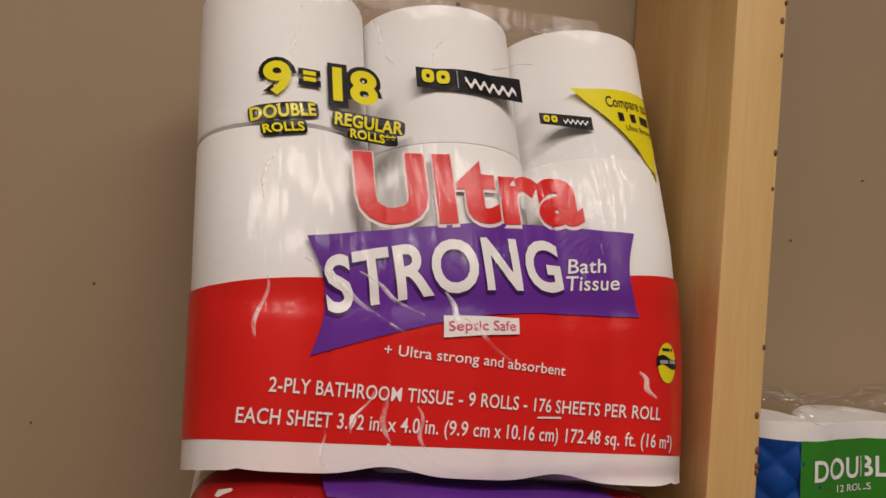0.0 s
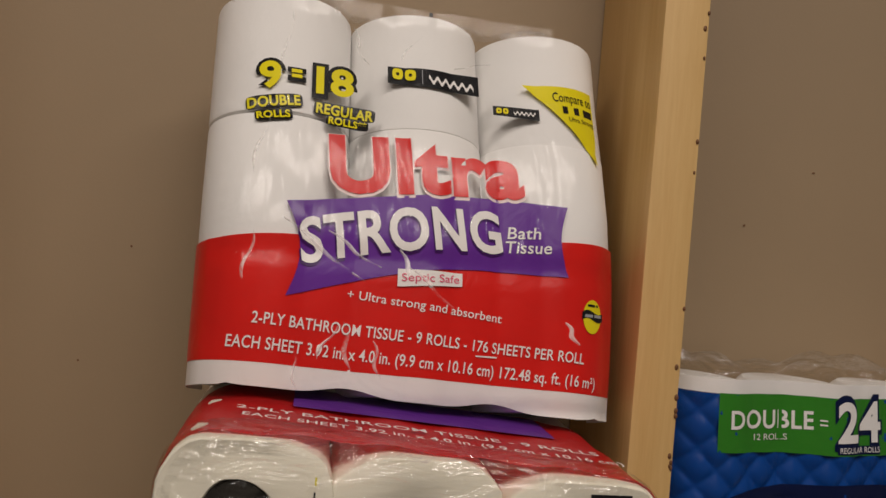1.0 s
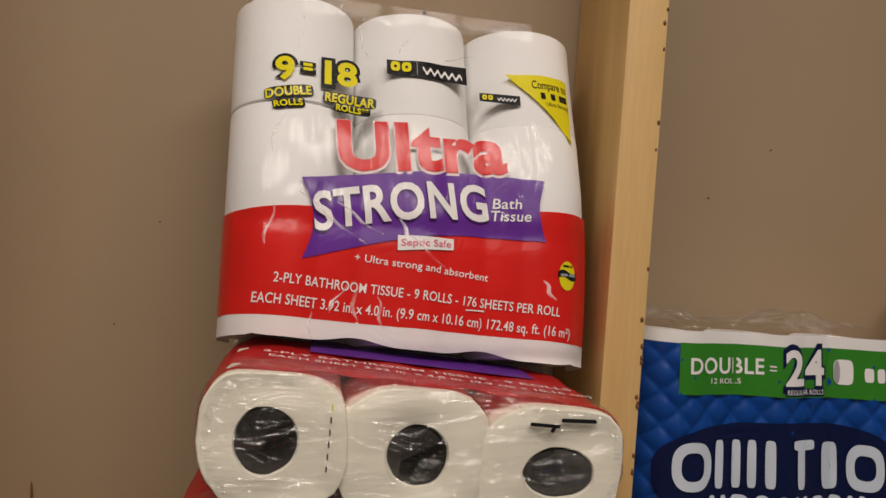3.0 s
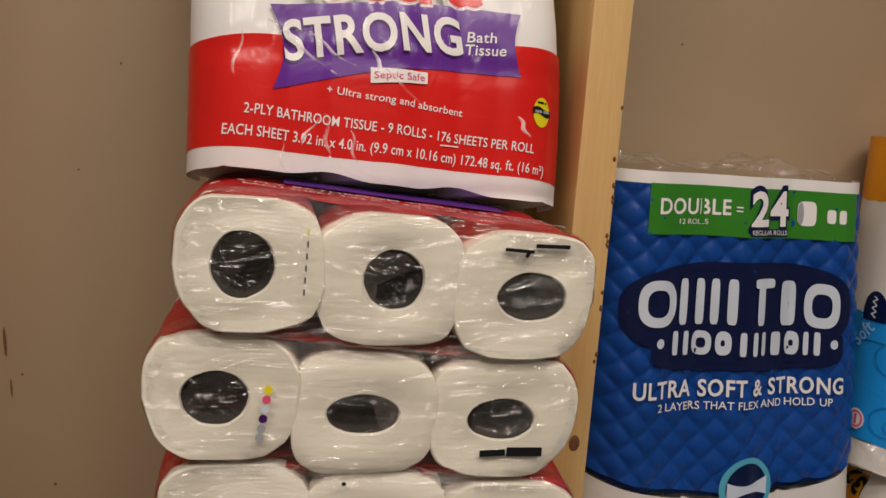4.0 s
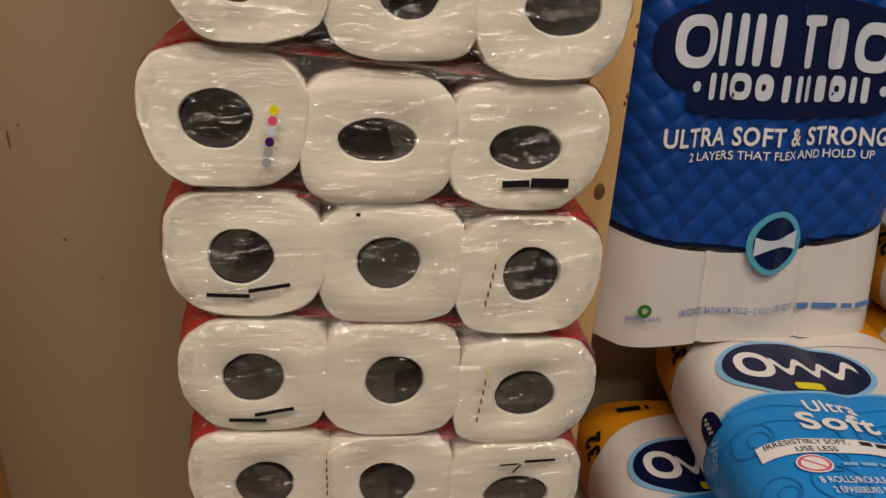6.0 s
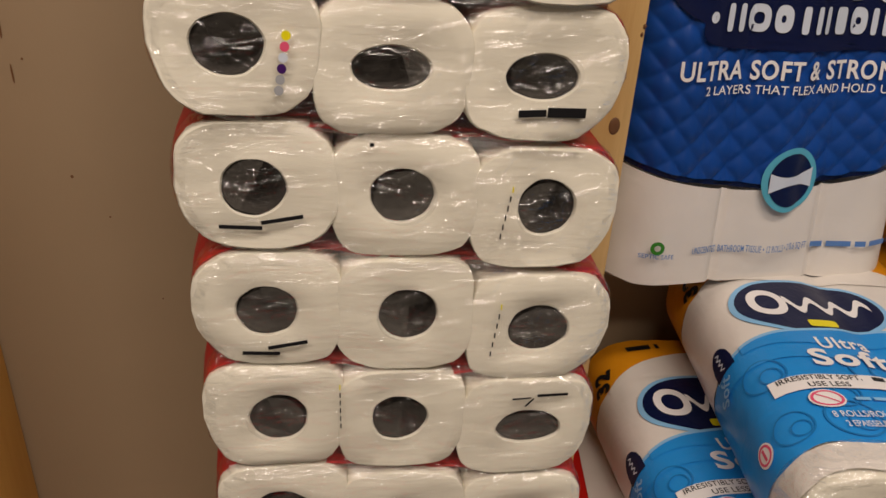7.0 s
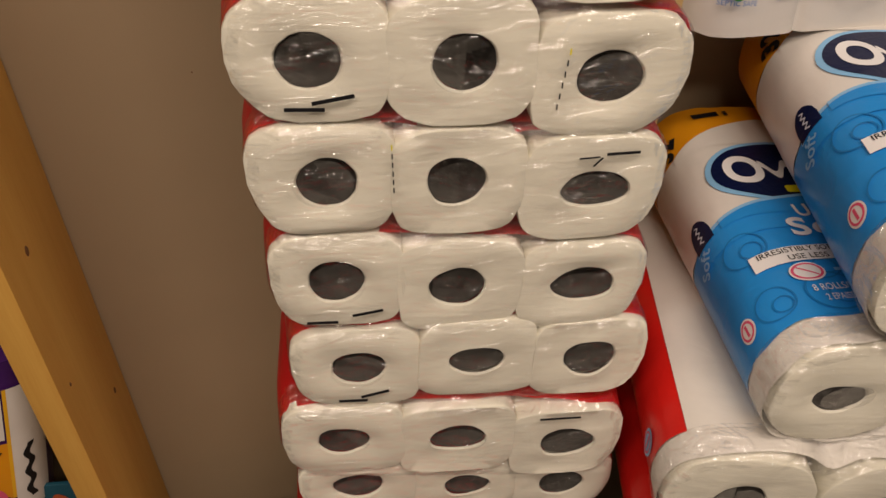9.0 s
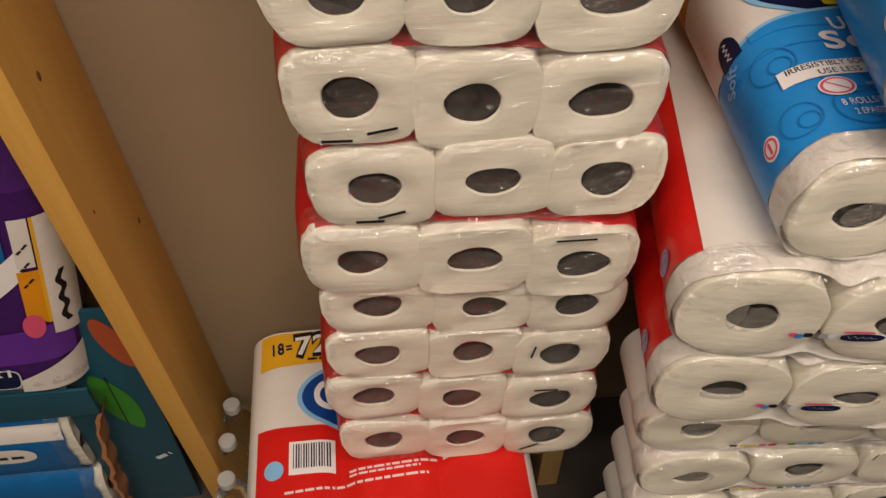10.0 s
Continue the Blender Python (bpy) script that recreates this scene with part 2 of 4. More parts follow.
def words(parent, surf, body, a, b, height, material, off=0.0022, bold=0.0, shear=0.0, arch=0.0, grow=0.0, name="printed_line", space=None):
    """Printed words between the baseline's ends a and b on surf(u, v, off)."""
    me = text_mesh(body, bold, shear, space)
    bm = bmesh.new()
    bm.from_mesh(me)
    bpy.data.meshes.remove(me)
    xs = [v.co.x for v in bm.verts]
    ys = [v.co.y for v in bm.verts]
    x0, x1 = min(xs), max(xs)
    cap = 0.70
    d = Vector((b[0] - a[0], b[1] - a[1]))
    nrm = Vector((-d.y, d.x)).normalized()
    fine = 0.0045 / (height / cap)
    for _ in range(4):
        long = [e for e in bm.edges if e.calc_length() > fine]
        if height < 0.012 or not long:
            break
        bmesh.ops.subdivide_edges(bm, edges=long, cuts=1)
        bmesh.ops.triangulate(bm, faces=bm.faces[:])
    for v in bm.verts:
        s = (v.co.x - x0) / (x1 - x0)
        h = v.co.y / cap * height * (1 + grow * s) + arch * 4 * s * (1 - s)
        p = Vector(a) + d * s + nrm * h
        v.co = surf(p.x, p.y, off)
    return part(name, bm, material, parent)


def patch(name, parent, surf, material, u0, u1, low, high, off=0.0012, nu=24, nv=8, label=""):
    """A printed patch between two curves over u0..u1 on surf."""
    lo = low if callable(low) else (lambda u: low)
    hi = high if callable(high) else (lambda u: high)
    def fn(i, j):
        u = u0 + (u1 - u0) * i
        return surf(u, lo(u) + (hi(u) - lo(u)) * j, off)
    return part(name, sheet(fn, nu, nv), material, parent, label)


def blob(name, parent, surf, material, cu, cv, ru, rv, off=0.0016, n=2.0, turn=0.0, count=40, inner=0.0, label=""):
    """A printed round, rounded-box or ring shape on surf."""
    bm = bmesh.new()
    ca, sa = math.cos(radians(turn)), math.sin(radians(turn))
    rings = []
    steps = max(2, int(max(ru, rv) / 0.006))
    for f in [(inner or 0.02) + (1 - (inner or 0.02)) * k / steps for k in range(steps + 1)]:
        ring = []
        for k in range(count):
            x, y = superellipse(ru * f, rv * f, n, k, count)
            ring.append(bm.verts.new(surf(cu + ca * x - sa * y, cv + sa * x + ca * y, off)))
        rings.append(ring)
    for r0, r1 in zip(rings, rings[1:]):
        for k in range(count):
            bm.faces.new((r0[k], r1[k], r1[(k + 1) % count], r0[(k + 1) % count]))
    if not inner:
        bm.faces.new(rings[0])
    return part(name, bm, material, parent, label)


def bars(parent, surf, material, a, b, height, seed, off=0.0022, name="printed_mark"):
    """A line of small print as plain bars of word length."""
    rnd = random.Random(seed)
    bm = bmesh.new()
    d = Vector((b[0] - a[0], b[1] - a[1]))
    n = Vector((-d.y, d.x)).normalized() * height
    s = 0.0
    ratio = height / d.length
    while s < 1:
        e = min(1.0, s + ratio * rnd.uniform(1.6, 4.5))
        q = [Vector(a) + d * s, Vector(a) + d * e]
        bm.faces.new([bm.verts.new(surf(p.x, p.y, off)) for p in (q[0], q[1], q[1] + n, q[0] + n)])
        s = e + ratio * 0.7
    return tagged(part(name, bm, material, parent), kind="stuff")


# ---- toilet rolls seen on end ----
def slumped(x, z, b, cut):
    """An outer roll's lower outer corner, drawn in by the film; cut: which side is outside, and how wide that half is."""
    if cut * x <= 0:
        return x
    return x * abs(cut) * (1 - 0.24 * (-z / b) ** 1.3 if z < 0 else 1)


def roll_mesh(a, b, ca, cb, n, length, seed, cx=0.0, cz=0.0, cut=0):
    """A toilet roll lying along y, its end at y = 0, squeezed to 2a by 2b, with an open core. Returns paper and core."""
    rnd = random.Random(seed)
    ph = [rnd.uniform(0, 6.28) for _ in range(4)]
    count = 40
    def pt(k, ra, rb, nn):
        x, z = superellipse(ra, rb, nn, k, count)
        w = 2 * math.pi * k / count
        g = 1 + 0.012 * math.sin(3 * w + ph[0]) + 0.010 * math.sin(5 * w + ph[1]) + 0.007 * math.sin(9 * w + ph[2]) + 0.004 * math.sin(15 * w + ph[3])
        return slumped(x * g, z * g, rb, cut if nn > 2 else 0), z * g
    bm = bmesh.new()
    steps = [(0.0, 0.0025), (0.035, 0.0002), (0.3, -0.0010), (0.6, -0.0010), (0.95, -0.0007), (0.985, 0.0), (0.996, 0.0011), (1.0, 0.0035)]
    rings = []
    for f, y in steps:
        ring = []
        for k in range(count):
            x0, z0 = pt(k, ca, cb, 2.0)
            x1, z1 = pt(k, a, b, n)
            x0, z0 = x0 + cx, z0 + cz
            w = 2 * math.pi * k / count
            yy = y + 0.0013 * math.sin(2 * w + ph[2] + 4 * f) + 0.001 * math.sin(7 * f + ph[3])
            ring.append(bm.verts.new((x0 + (x1 - x0) * f, yy, z0 + (z1 - z0) * f)))
        rings.append(ring)
    rings.append([bm.verts.new((v.co.x * 1.0, length - 0.004, v.co.z * 1.0)) for v in rings[-1]])
    rings.append([bm.verts.new((v.co.x * 0.2, length, v.co.z * 0.2)) for v in rings[-1]])
    for r0, r1 in zip(rings, rings[1:]):
        for k in range(count):
            bm.faces.new((r0[k], r1[k], r1[(k + 1) % count], r0[(k + 1) % count]))
    core = bmesh.new()
    tube = []
    for y, f in ((0.0035, 1.0), (0.006, 0.985), (length * 0.9, 0.97)):
        tube.append([core.verts.new((pt(k, ca, cb, 2.0)[0] * f + cx, y, pt(k, ca, cb, 2.0)[1] * f + cz)) for k in range(count)])
    for r0, r1 in zip(tube, tube[1:]):
        for k in range(count):
            core.faces.new((r0[k], r0[(k + 1) % count], r1[(k + 1) % count], r1[k]))
    core.faces.new(tube[-1])
    return bm, core


def sleeve_ring(rolls, off, notch=0.0):
    """The film's outline round the rolls; notch: how far it sinks between them."""
    pts = []
    for x, z, a, b, n, cut in rolls:
        for k in range(48):
            px, pz = superellipse(a + off, b + off, n, k, 48)
            pts.append((x + slumped(px, pz, b + off, cut), z + pz))
    if not notch:
        return hull(pts)
    out = []
    for p in resample(hull(pts), 320):
        z = p.y
        for r0, r1 in zip(rolls, rolls[1:]):
            dip = notch * math.exp(-((p.x - (r0[0] + r1[0]) / 2) / 0.015) ** 2)
            z += -dip if p.y > r0[1] else 0.5 * dip
        out.append((p.x, z))
    return out


def resample(ring, count):
    segs = [(Vector(ring[i]), Vector(ring[(i + 1) % len(ring)])) for i in range(len(ring))]
    total = sum((q - p).length for p, q in segs)
    out, i, acc = [], 0, 0.0
    for k in range(count):
        want = total * k / count
        while acc + (segs[i][1] - segs[i][0]).length < want:
            acc += (segs[i][1] - segs[i][0]).length
            i += 1
        p, q = segs[i]
        f = (want - acc) / max((q - p).length, 1e-9)
        out.append(p + (q - p) * f)
    return out


def sleeve(name, parent, rolls, y0, y1, off, material, label="", count=96, ny=6, ripple=0.0012, seed=0, bulge=0.0, notch=0.0):
    """Printed film round the rolls from y0 to y1."""
    rnd = random.Random(seed)
    p1, p2 = rnd.uniform(0, 6), rnd.uniform(0, 6)
    ring = resample(sleeve_ring(rolls, off, notch), count)
    bm = bmesh.new()
    rows = []
    for j in range(ny + 1):
        y = y0 + (y1 - y0) * j / ny
        rows.append([bm.verts.new((p.x * (1 + bulge * min(1, max(0, (y - 0.014) / 0.03))), y + 0.002 * math.sin(k * 0.4 + p1) * (j in (0,)), p.y + ripple * math.sin(k * 0.9 + 9 * y / 0.1 + p2))) for k, p in enumerate(ring)])
    for r0, r1 in zip(rows, rows[1:]):
        for k in range(count):
            bm.faces.new((r0[k], r1[k], r1[(k + 1) % count], r0[(k + 1) % count]))
    return part(name, bm, material, parent, label)


def end_film(parent, rolls, seed, off=0.003, y_front=-0.005, notch=0.0):
    """The clear film stretched over the roll ends, and its gathered edge round them."""
    rnd = random.Random(seed)
    ph = [rnd.uniform(0, 6.28) for _ in range(4)]
    count = 220
    ring = resample(sleeve_ring(rolls, off, notch), count)
    cx = sum(p.x for p in ring) / count
    cz = sum(p.y for p in ring) / count
    hx, hz = max(abs(p.x - cx) for p in ring), max(abs(p.y - cz) for p in ring)

    def band(name, steps, material, close):
        bm = bmesh.new()
        rows = []
        for d, y, wave in steps:
            fx, fz = 1 - d / hx, 1 - d / hz
            row = []
            for k, p in enumerate(ring):
                w = 2 * math.pi * k / count
                ruck = math.sin(31 * w + ph[0] + 90 * d) + 0.8 * math.sin(53 * w + ph[1] + 60 * d) * math.sin(5 * w + ph[2])
                row.append(bm.verts.new((cx + (p.x - cx) * fx, y + wave * ruck, cz + (p.y - cz) * (fz + 0.25 * wave * ruck / hz))))
            rows.append(row)
        for r0, r1 in zip(rows, rows[1:]):
            for k in range(count):
                bm.faces.new((r0[k], r0[(k + 1) % count], r1[(k + 1) % count], r1[k]))
        if close:
            bm.faces.new(rows[-1])
        ob = part(name, bm, material, parent, "clear wrinkled plastic film")
        ob.visible_shadow = False
        return ob

    band("film_edge", ((0.0, 0.034, 0.0), (-0.0004, 0.016, 0.0012), (0.0006, 0.006, 0.0014), (0.003, 0.0005, 0.0012), (0.007, -0.0035, 0.0007), (0.012, y_front, 0.0)), FILM, False)
    band("end_film", ((0.012, y_front, 0.0), (0.5 * hz, y_front - 0.0003, 0.0), (0.92 * hz, y_front, 0.0)), FILM_FACE, True)


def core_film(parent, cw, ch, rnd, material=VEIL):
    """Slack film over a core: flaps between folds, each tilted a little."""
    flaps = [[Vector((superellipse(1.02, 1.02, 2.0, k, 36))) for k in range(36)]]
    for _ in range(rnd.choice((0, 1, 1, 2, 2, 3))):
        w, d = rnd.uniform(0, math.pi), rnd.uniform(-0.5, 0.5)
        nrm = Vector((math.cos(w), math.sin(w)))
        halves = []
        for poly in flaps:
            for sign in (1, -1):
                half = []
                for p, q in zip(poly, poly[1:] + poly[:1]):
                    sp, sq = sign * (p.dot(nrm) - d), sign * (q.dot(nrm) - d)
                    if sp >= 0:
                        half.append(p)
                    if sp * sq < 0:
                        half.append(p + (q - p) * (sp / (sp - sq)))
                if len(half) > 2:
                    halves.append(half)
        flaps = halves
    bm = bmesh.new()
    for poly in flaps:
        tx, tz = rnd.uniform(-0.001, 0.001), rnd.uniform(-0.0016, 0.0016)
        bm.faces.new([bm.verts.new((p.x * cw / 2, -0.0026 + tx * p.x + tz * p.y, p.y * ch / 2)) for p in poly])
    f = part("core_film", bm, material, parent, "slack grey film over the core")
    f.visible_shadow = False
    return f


# ---- the room ----
def slab(name, lo, hi, material, label, category):
    ob = link_mesh(name, box(bmesh.new(), lo, hi), material)
    return tagged(ob, label, category, "", "structure")


LOW = -0.138
slab("floor", (-2.6, -2.4, LOW - 0.12), (2.6, 0.82, LOW), FLOOR, "vinyl shop floor, coloured dark for shade between the stacked goods", "floor")
slab("wall_north", (-2.6, 0.70, LOW), (2.6, 0.82, 2.9), WALL, "plain beige painted wall panel behind the stacks", "wall")
north = scene.objects["wall_north"]
on_wall = lambda u, v, off: Vector((u, 0.6992, v))
for u, v, ru, rv in ((-0.182, 1.077, 0.0016, 0.0018), (-0.148, 1.031, 0.0010, 0.0012), (-0.215, 1.20, 0.0012, 0.0012), (-0.10, 0.93, 0.001, 0.001), (-0.232, 1.235, 0.0016, 0.016),
                     (-0.226, 1.185, 0.0010, 0.010), (-0.16, 1.42, 0.0010, 0.0010), (0.48, 1.60, 0.0012, 0.0010), (0.55, 1.66, 0.0016, 0.0008), (-0.12, 1.53, 0.001, 0.0012)):
    blob("scuff", north, on_wall, KNOT, u, v, ru, rv, 0, 2, 4, 14, label="small dark scuff")
slab("wall_south", (-2.6, -2.52, LOW), (2.6, -2.4, 2.9), FARWALL, "plain wall closing the aisle", "wall")
slab("wall_west", (-2.72, -2.4, LOW), (-2.6, 0.70, 2.9), FARWALL, "plain wall closing the aisle end", "wall")
slab("wall_east", (2.6, -2.4, LOW), (2.72, 0.70, 2.9), FARWALL, "plain wall closing the other aisle end", "wall")
slab("ceiling", (-2.72, -2.52, 2.9), (2.72, 0.82, 3.0), CEIL, "white ceiling boards", "ceiling")


def ceiling_light(x, y, power):
    e = thing("ceiling_light", pose(x, y, 2.9), "white fluorescent ceiling fixture with lit diffuser", "ceiling light", "ceiling lights")
    part("housing", box(bmesh.new(), (-0.65, -0.16, -0.06), (0.65, 0.16, 0.0), 0.01), CEIL, e)
    la = bpy.data.lights.new("tube_light", "AREA")
    la.shape, la.size, la.size_y, la.energy, la.color = "RECTANGLE", 1.25, 0.26, power, LAMP_COLOUR
    ob = new("tube_light", la)
    ob.parent = e
    ob.matrix_basis = pose(0, 0, -0.07)


ceiling_light(0.55, -0.55, POWER * 0.9)
ceiling_light(-0.9, -1.0, POWER * 1.1)
ceiling_light(0.3, -1.5, POWER * 0.95)


def stud(x0, x1, y0, label, knots, lean=0.0, wood=WOOD):
    """An upright pine board on edge against the wall, with eased edges and knots."""
    e = thing("wooden_stud", pose((x0 + x1) / 2, y0, 0, 0, lean, 0), label, "wooden stud", "upright boards on the wall")
    w, d = (x1 - x0) / 2, 0.698 - y0
    bm = box(bmesh.new(), (-w, 0, LOW), (w, d, 2.6), 0.0035)
    part("board", bm, wood, e)
    for side, y, z, r in knots:
        k = bmesh.new()
        bmesh.ops.create_uvsphere(k, u_segments=14, v_segments=8, radius=1)
        for v in k.verts:
            v.co = Vector((v.co.x * (0.0012 if side else r), v.co.y * (r if side else 0.0012), v.co.z * r * 1.5))
            v.co += Vector((w * side if side else y, y if side else 0.0, z))
        part("knot", k, KNOT, e, "dark brown knot")
    return e


rnd = random.Random(6)
nicks = tuple((0, 0.0172 + rnd.uniform(-0.0022, 0.001), rnd.uniform(1.28, 1.86), rnd.uniform(0.0006, 0.0018)) for _ in range(22))
stud(0.314, 0.352, 0.526, "pale pine board standing upright beside a tissue stack", ((0, 0.004, 1.198, 0.0055), (-1, 0.09, 1.03, 0.003)) + nicks)
stud(-0.266, -0.230, 0.526, "pine board standing upright between two bays", ((1, 0.06, 0.79, 0.0042), (1, 0.13, 0.50, 0.0035), (1, 0.03, 0.62, 0.002)), -3.3, WOOD_AMBER)


# ---- the stack of nine-roll packs ----
def lying_pack(x, y, z, rolls, marks, label, seed, yaw=0.0, high=0.0485, bulge=0.03, square=3.0, outer=(1, 1)):
    """A nine-roll pack lying on its back: three roll ends to the front, red printed film round the rest.
    rolls: for each, its middle across and up, and the width and height of its core."""
    e = thing("toilet_paper_pack", pose(x, y, z, 0, 0, yaw), label, "toilet paper", "stacked packs of nine rolls")
    rnd = random.Random(seed)
    body = []
    for i, (rx, rz, cw, ch) in enumerate(rolls):
        gap = [abs(rx - rolls[j][0]) for j in (i - 1, i + 1) if 0 <= j < 3]
        a = min(gap) / 2 + (0.0012 if i == 1 else 0.0032)
        n = square + rnd.uniform(-0.25, 0.5)
        body.append((rx, rz, a, high, n, (-outer[0], 0, outer[1])[i]))
    shared = []
    for (rx, rz, a, b, n, cut), (_, _, cw, ch) in zip(body, rolls):
        paper, core = roll_mesh(a + 0.0010, b - 0.0006, cw / 2, ch / 2, n, 0.098, rnd.random(), cx=rnd.uniform(-0.003, 0.003), cz=rnd.uniform(-0.002, 0.002), cut=cut)
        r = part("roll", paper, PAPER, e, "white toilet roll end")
        r.location = (rx, 0, rz)
        part("core", core, CARD, r, "cardboard core, coloured near black for its inner shade")
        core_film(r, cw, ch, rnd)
        shared.append((r.data, rx, rz))
    for row in (1, 2):
        for data, rx, rz in shared:
            r = new("roll", data)
            r.parent = e
            r.location = (rx, 0.1 * row, rz)
    sleeve("red_wrapper", e, body, 0.008, 0.155, 0.0013, RED_FILM, "red printed film", seed=seed, bulge=bulge)
    sleeve("white_wrapper", e, body, 0.155, 0.300, 0.0012, WHITE, "white printed film", seed=seed, bulge=bulge)
    end_film(e, body, seed)
    for mx, mz, length, turn, kind in marks:
        bm = box(bmesh.new(), (-length / 2, -0.0003, -0.0016 * kind), (length / 2, 0.0003, 0.0016 * kind))
        m = part("print_mark", bm, BLACK, e, "black printed bar")
        m.matrix_basis = pose(mx, -0.0054, mz, 0, -turn, 0)
    return e


def dashes(parent, x, z, drop, lean):
    """A dashed black cut mark, with a yellow end, on the roll ends' film."""
    for k in range(6):
        bm = box(bmesh.new(), (-0.0005, -0.0003, -0.0022), (0.0005, 0.0003, 0.0022))
        m = part("print_mark", bm, BLACK if k else YELLOW, parent)
        m.matrix_basis = pose(x + lean * k, -0.0056, z - drop * k, 0, 0, 0)


LABEL = "white toilet rolls in red film, lying in a tall stack"
X0, YF = 0.14, 0.385
p1 = lying_pack(X0, 0.372, 1.381, ((-0.112, 0.008, 0.043, 0.047), (-0.008, 0.0, 0.043, 0.043), (0.096, -0.009, 0.052, 0.036)),
                ((0.084, 0.027, 0.022, -3, 0.8), (0.090, 0.024, 0.004, 60, 0.8), (0.109, 0.031, 0.026, 0, 0.9)), "red-wrapped nine-roll pack lying on top of the stack", 11, 2, bulge=0.008, outer=(0.84, 0.92))
p2 = lying_pack(X0, YF - 0.004, 1.281, ((-0.126, 0.009, 0.047, 0.040), (-0.021, -0.003, 0.054, 0.030), (0.087, -0.005, 0.052, 0.032)),
           ((0.103, -0.030, 0.028, 0, 2.2), (0.078, -0.031, 0.02, 3, 1.6)), "nine-roll pack with two squashed cores and colour dots", 12, 1, bulge=0.008, outer=(0.94, 1))
p3 = lying_pack(X0, YF, 1.182, ((-0.113, 0.008, 0.045, 0.042), (-0.007, 0.001, 0.046, 0.041), (0.098, -0.008, 0.043, 0.044)),
           ((-0.124, -0.021, 0.030, -2, 0.9), (-0.095, -0.015, 0.030, 10, 0.9), (-0.033, 0.042, 0.003, 0, 0.8)), LABEL, 13, 0, square=3.2)
p4 = lying_pack(X0, YF, 1.082, ((-0.106, 0.008, 0.045, 0.041), (-0.002, 0.003, 0.045, 0.043), (0.106, -0.011, 0.049, 0.040)),
           ((-0.112, -0.026, 0.028, -2, 0.9), (-0.092, -0.019, 0.030, 10, 0.9)), LABEL, 14, 0, square=3.4)
p5 = lying_pack(X0, YF, 0.985, ((-0.103, 0.007, 0.045, 0.042), (-0.001, 0.001, 0.045, 0.042), (0.106, -0.010, 0.055, 0.032)),
           ((0.124, 0.025, 0.026, 2, 0.7), (0.098, 0.022, 0.016, 3, 0.4), (0.105, 0.018, 0.010, 50, 0.4)), LABEL, 15, 0, square=3.8)
lying_pack(X0 + 0.007, YF, 0.883, ((-0.104, 0.010, 0.045, 0.042), (-0.002, -0.001, 0.047, 0.040), (0.105, -0.009, 0.055, 0.035)),
           ((-0.118, -0.028, 0.026, -2, 0.8), (-0.080, -0.020, 0.026, 10, 0.8)), LABEL, 16, 0, square=4.0, outer=(1, 0.94))
lying_pack(X0 + 0.023, YF - 0.002, 0.791, ((-0.107, 0.001, 0.047, 0.038), (0.002, 0.004, 0.050, 0.032), (0.108, -0.004, 0.048, 0.043)),
           ((-0.112, -0.033, 0.026, -2, 0.9), (-0.092, -0.026, 0.026, 14, 0.9)), "nine-roll pack with a twisted middle core in the stack", 17, 0, 0.0475, square=4.2, outer=(1, 0.88))
lying_pack(X0 + 0.010, YF - 0.006, 0.687, ((-0.110, 0.010, 0.048, 0.035), (0.0, 0.003, 0.054, 0.034), (0.112, -0.012, 0.054, 0.039)),
           ((0.098, 0.030, 0.04, 0, 0.7),), LABEL, 18, -1, square=4.5, outer=(1, 0.87))
lying_pack(X0 + 0.020, YF, 0.606, ((-0.108, 0.012, 0.050, 0.036), (0.002, 0.002, 0.047, 0.032), (0.107, -0.012, 0.047, 0.038)), (), LABEL, 19, 0, 0.043, square=4.5, outer=(1, 0.94))
lying_pack(X0 + 0.014, YF, 0.520, ((-0.106, 0.013, 0.050, 0.037), (0.001, 0.001, 0.045, 0.040), (0.105, -0.016, 0.047, 0.044)), ((0.07, 0.0, 0.022, 80, 0.7),), LABEL, 20, 0, 0.043, square=4.5)
lying_pack(X0 + 0.007, YF, 0.424, ((-0.108, 0.020, 0.049, 0.037), (-0.002, 0.002, 0.047, 0.038), (0.108, -0.018, 0.052, 0.040)), ((0.10, 0.012, 0.03, -4, 0.8),), LABEL, 21, 0, 0.045, square=4.5)
lying_pack(X0 + 0.012, YF, 0.327, ((-0.106, 0.014, 0.048, 0.042), (-0.001, 0.0, 0.050, 0.038), (0.110, -0.015, 0.049, 0.044)), ((0.085, -0.03, 0.028, 25, 0.9),), "lowest nine-roll pack of the stack on a flat red pack", 22, 0, 0.045, square=4.2)

dashes(p1, -0.068, 0.034, 0.0085, -0.0003)
dashes(p3, 0.071, 0.010, 0.0075, -0.0012)
dashes(p4, 0.072, 0.012, 0.0085, -0.001)
dashes(p5, -0.052, 0.038, 0.0075, 0.0003)
spots = lambda u, v, off: Vector((u, -0.0056, v))
for k, ink in enumerate((YELLOW, PINK, SILVER, VIOLET, GREY, GREY)):
    blob("colour_dot", p2, spots, ink, -0.091 - 0.001 * k, 0.017 - 0.0072 * k, 0.0031, 0.0033, 0, 2, 0, 18)


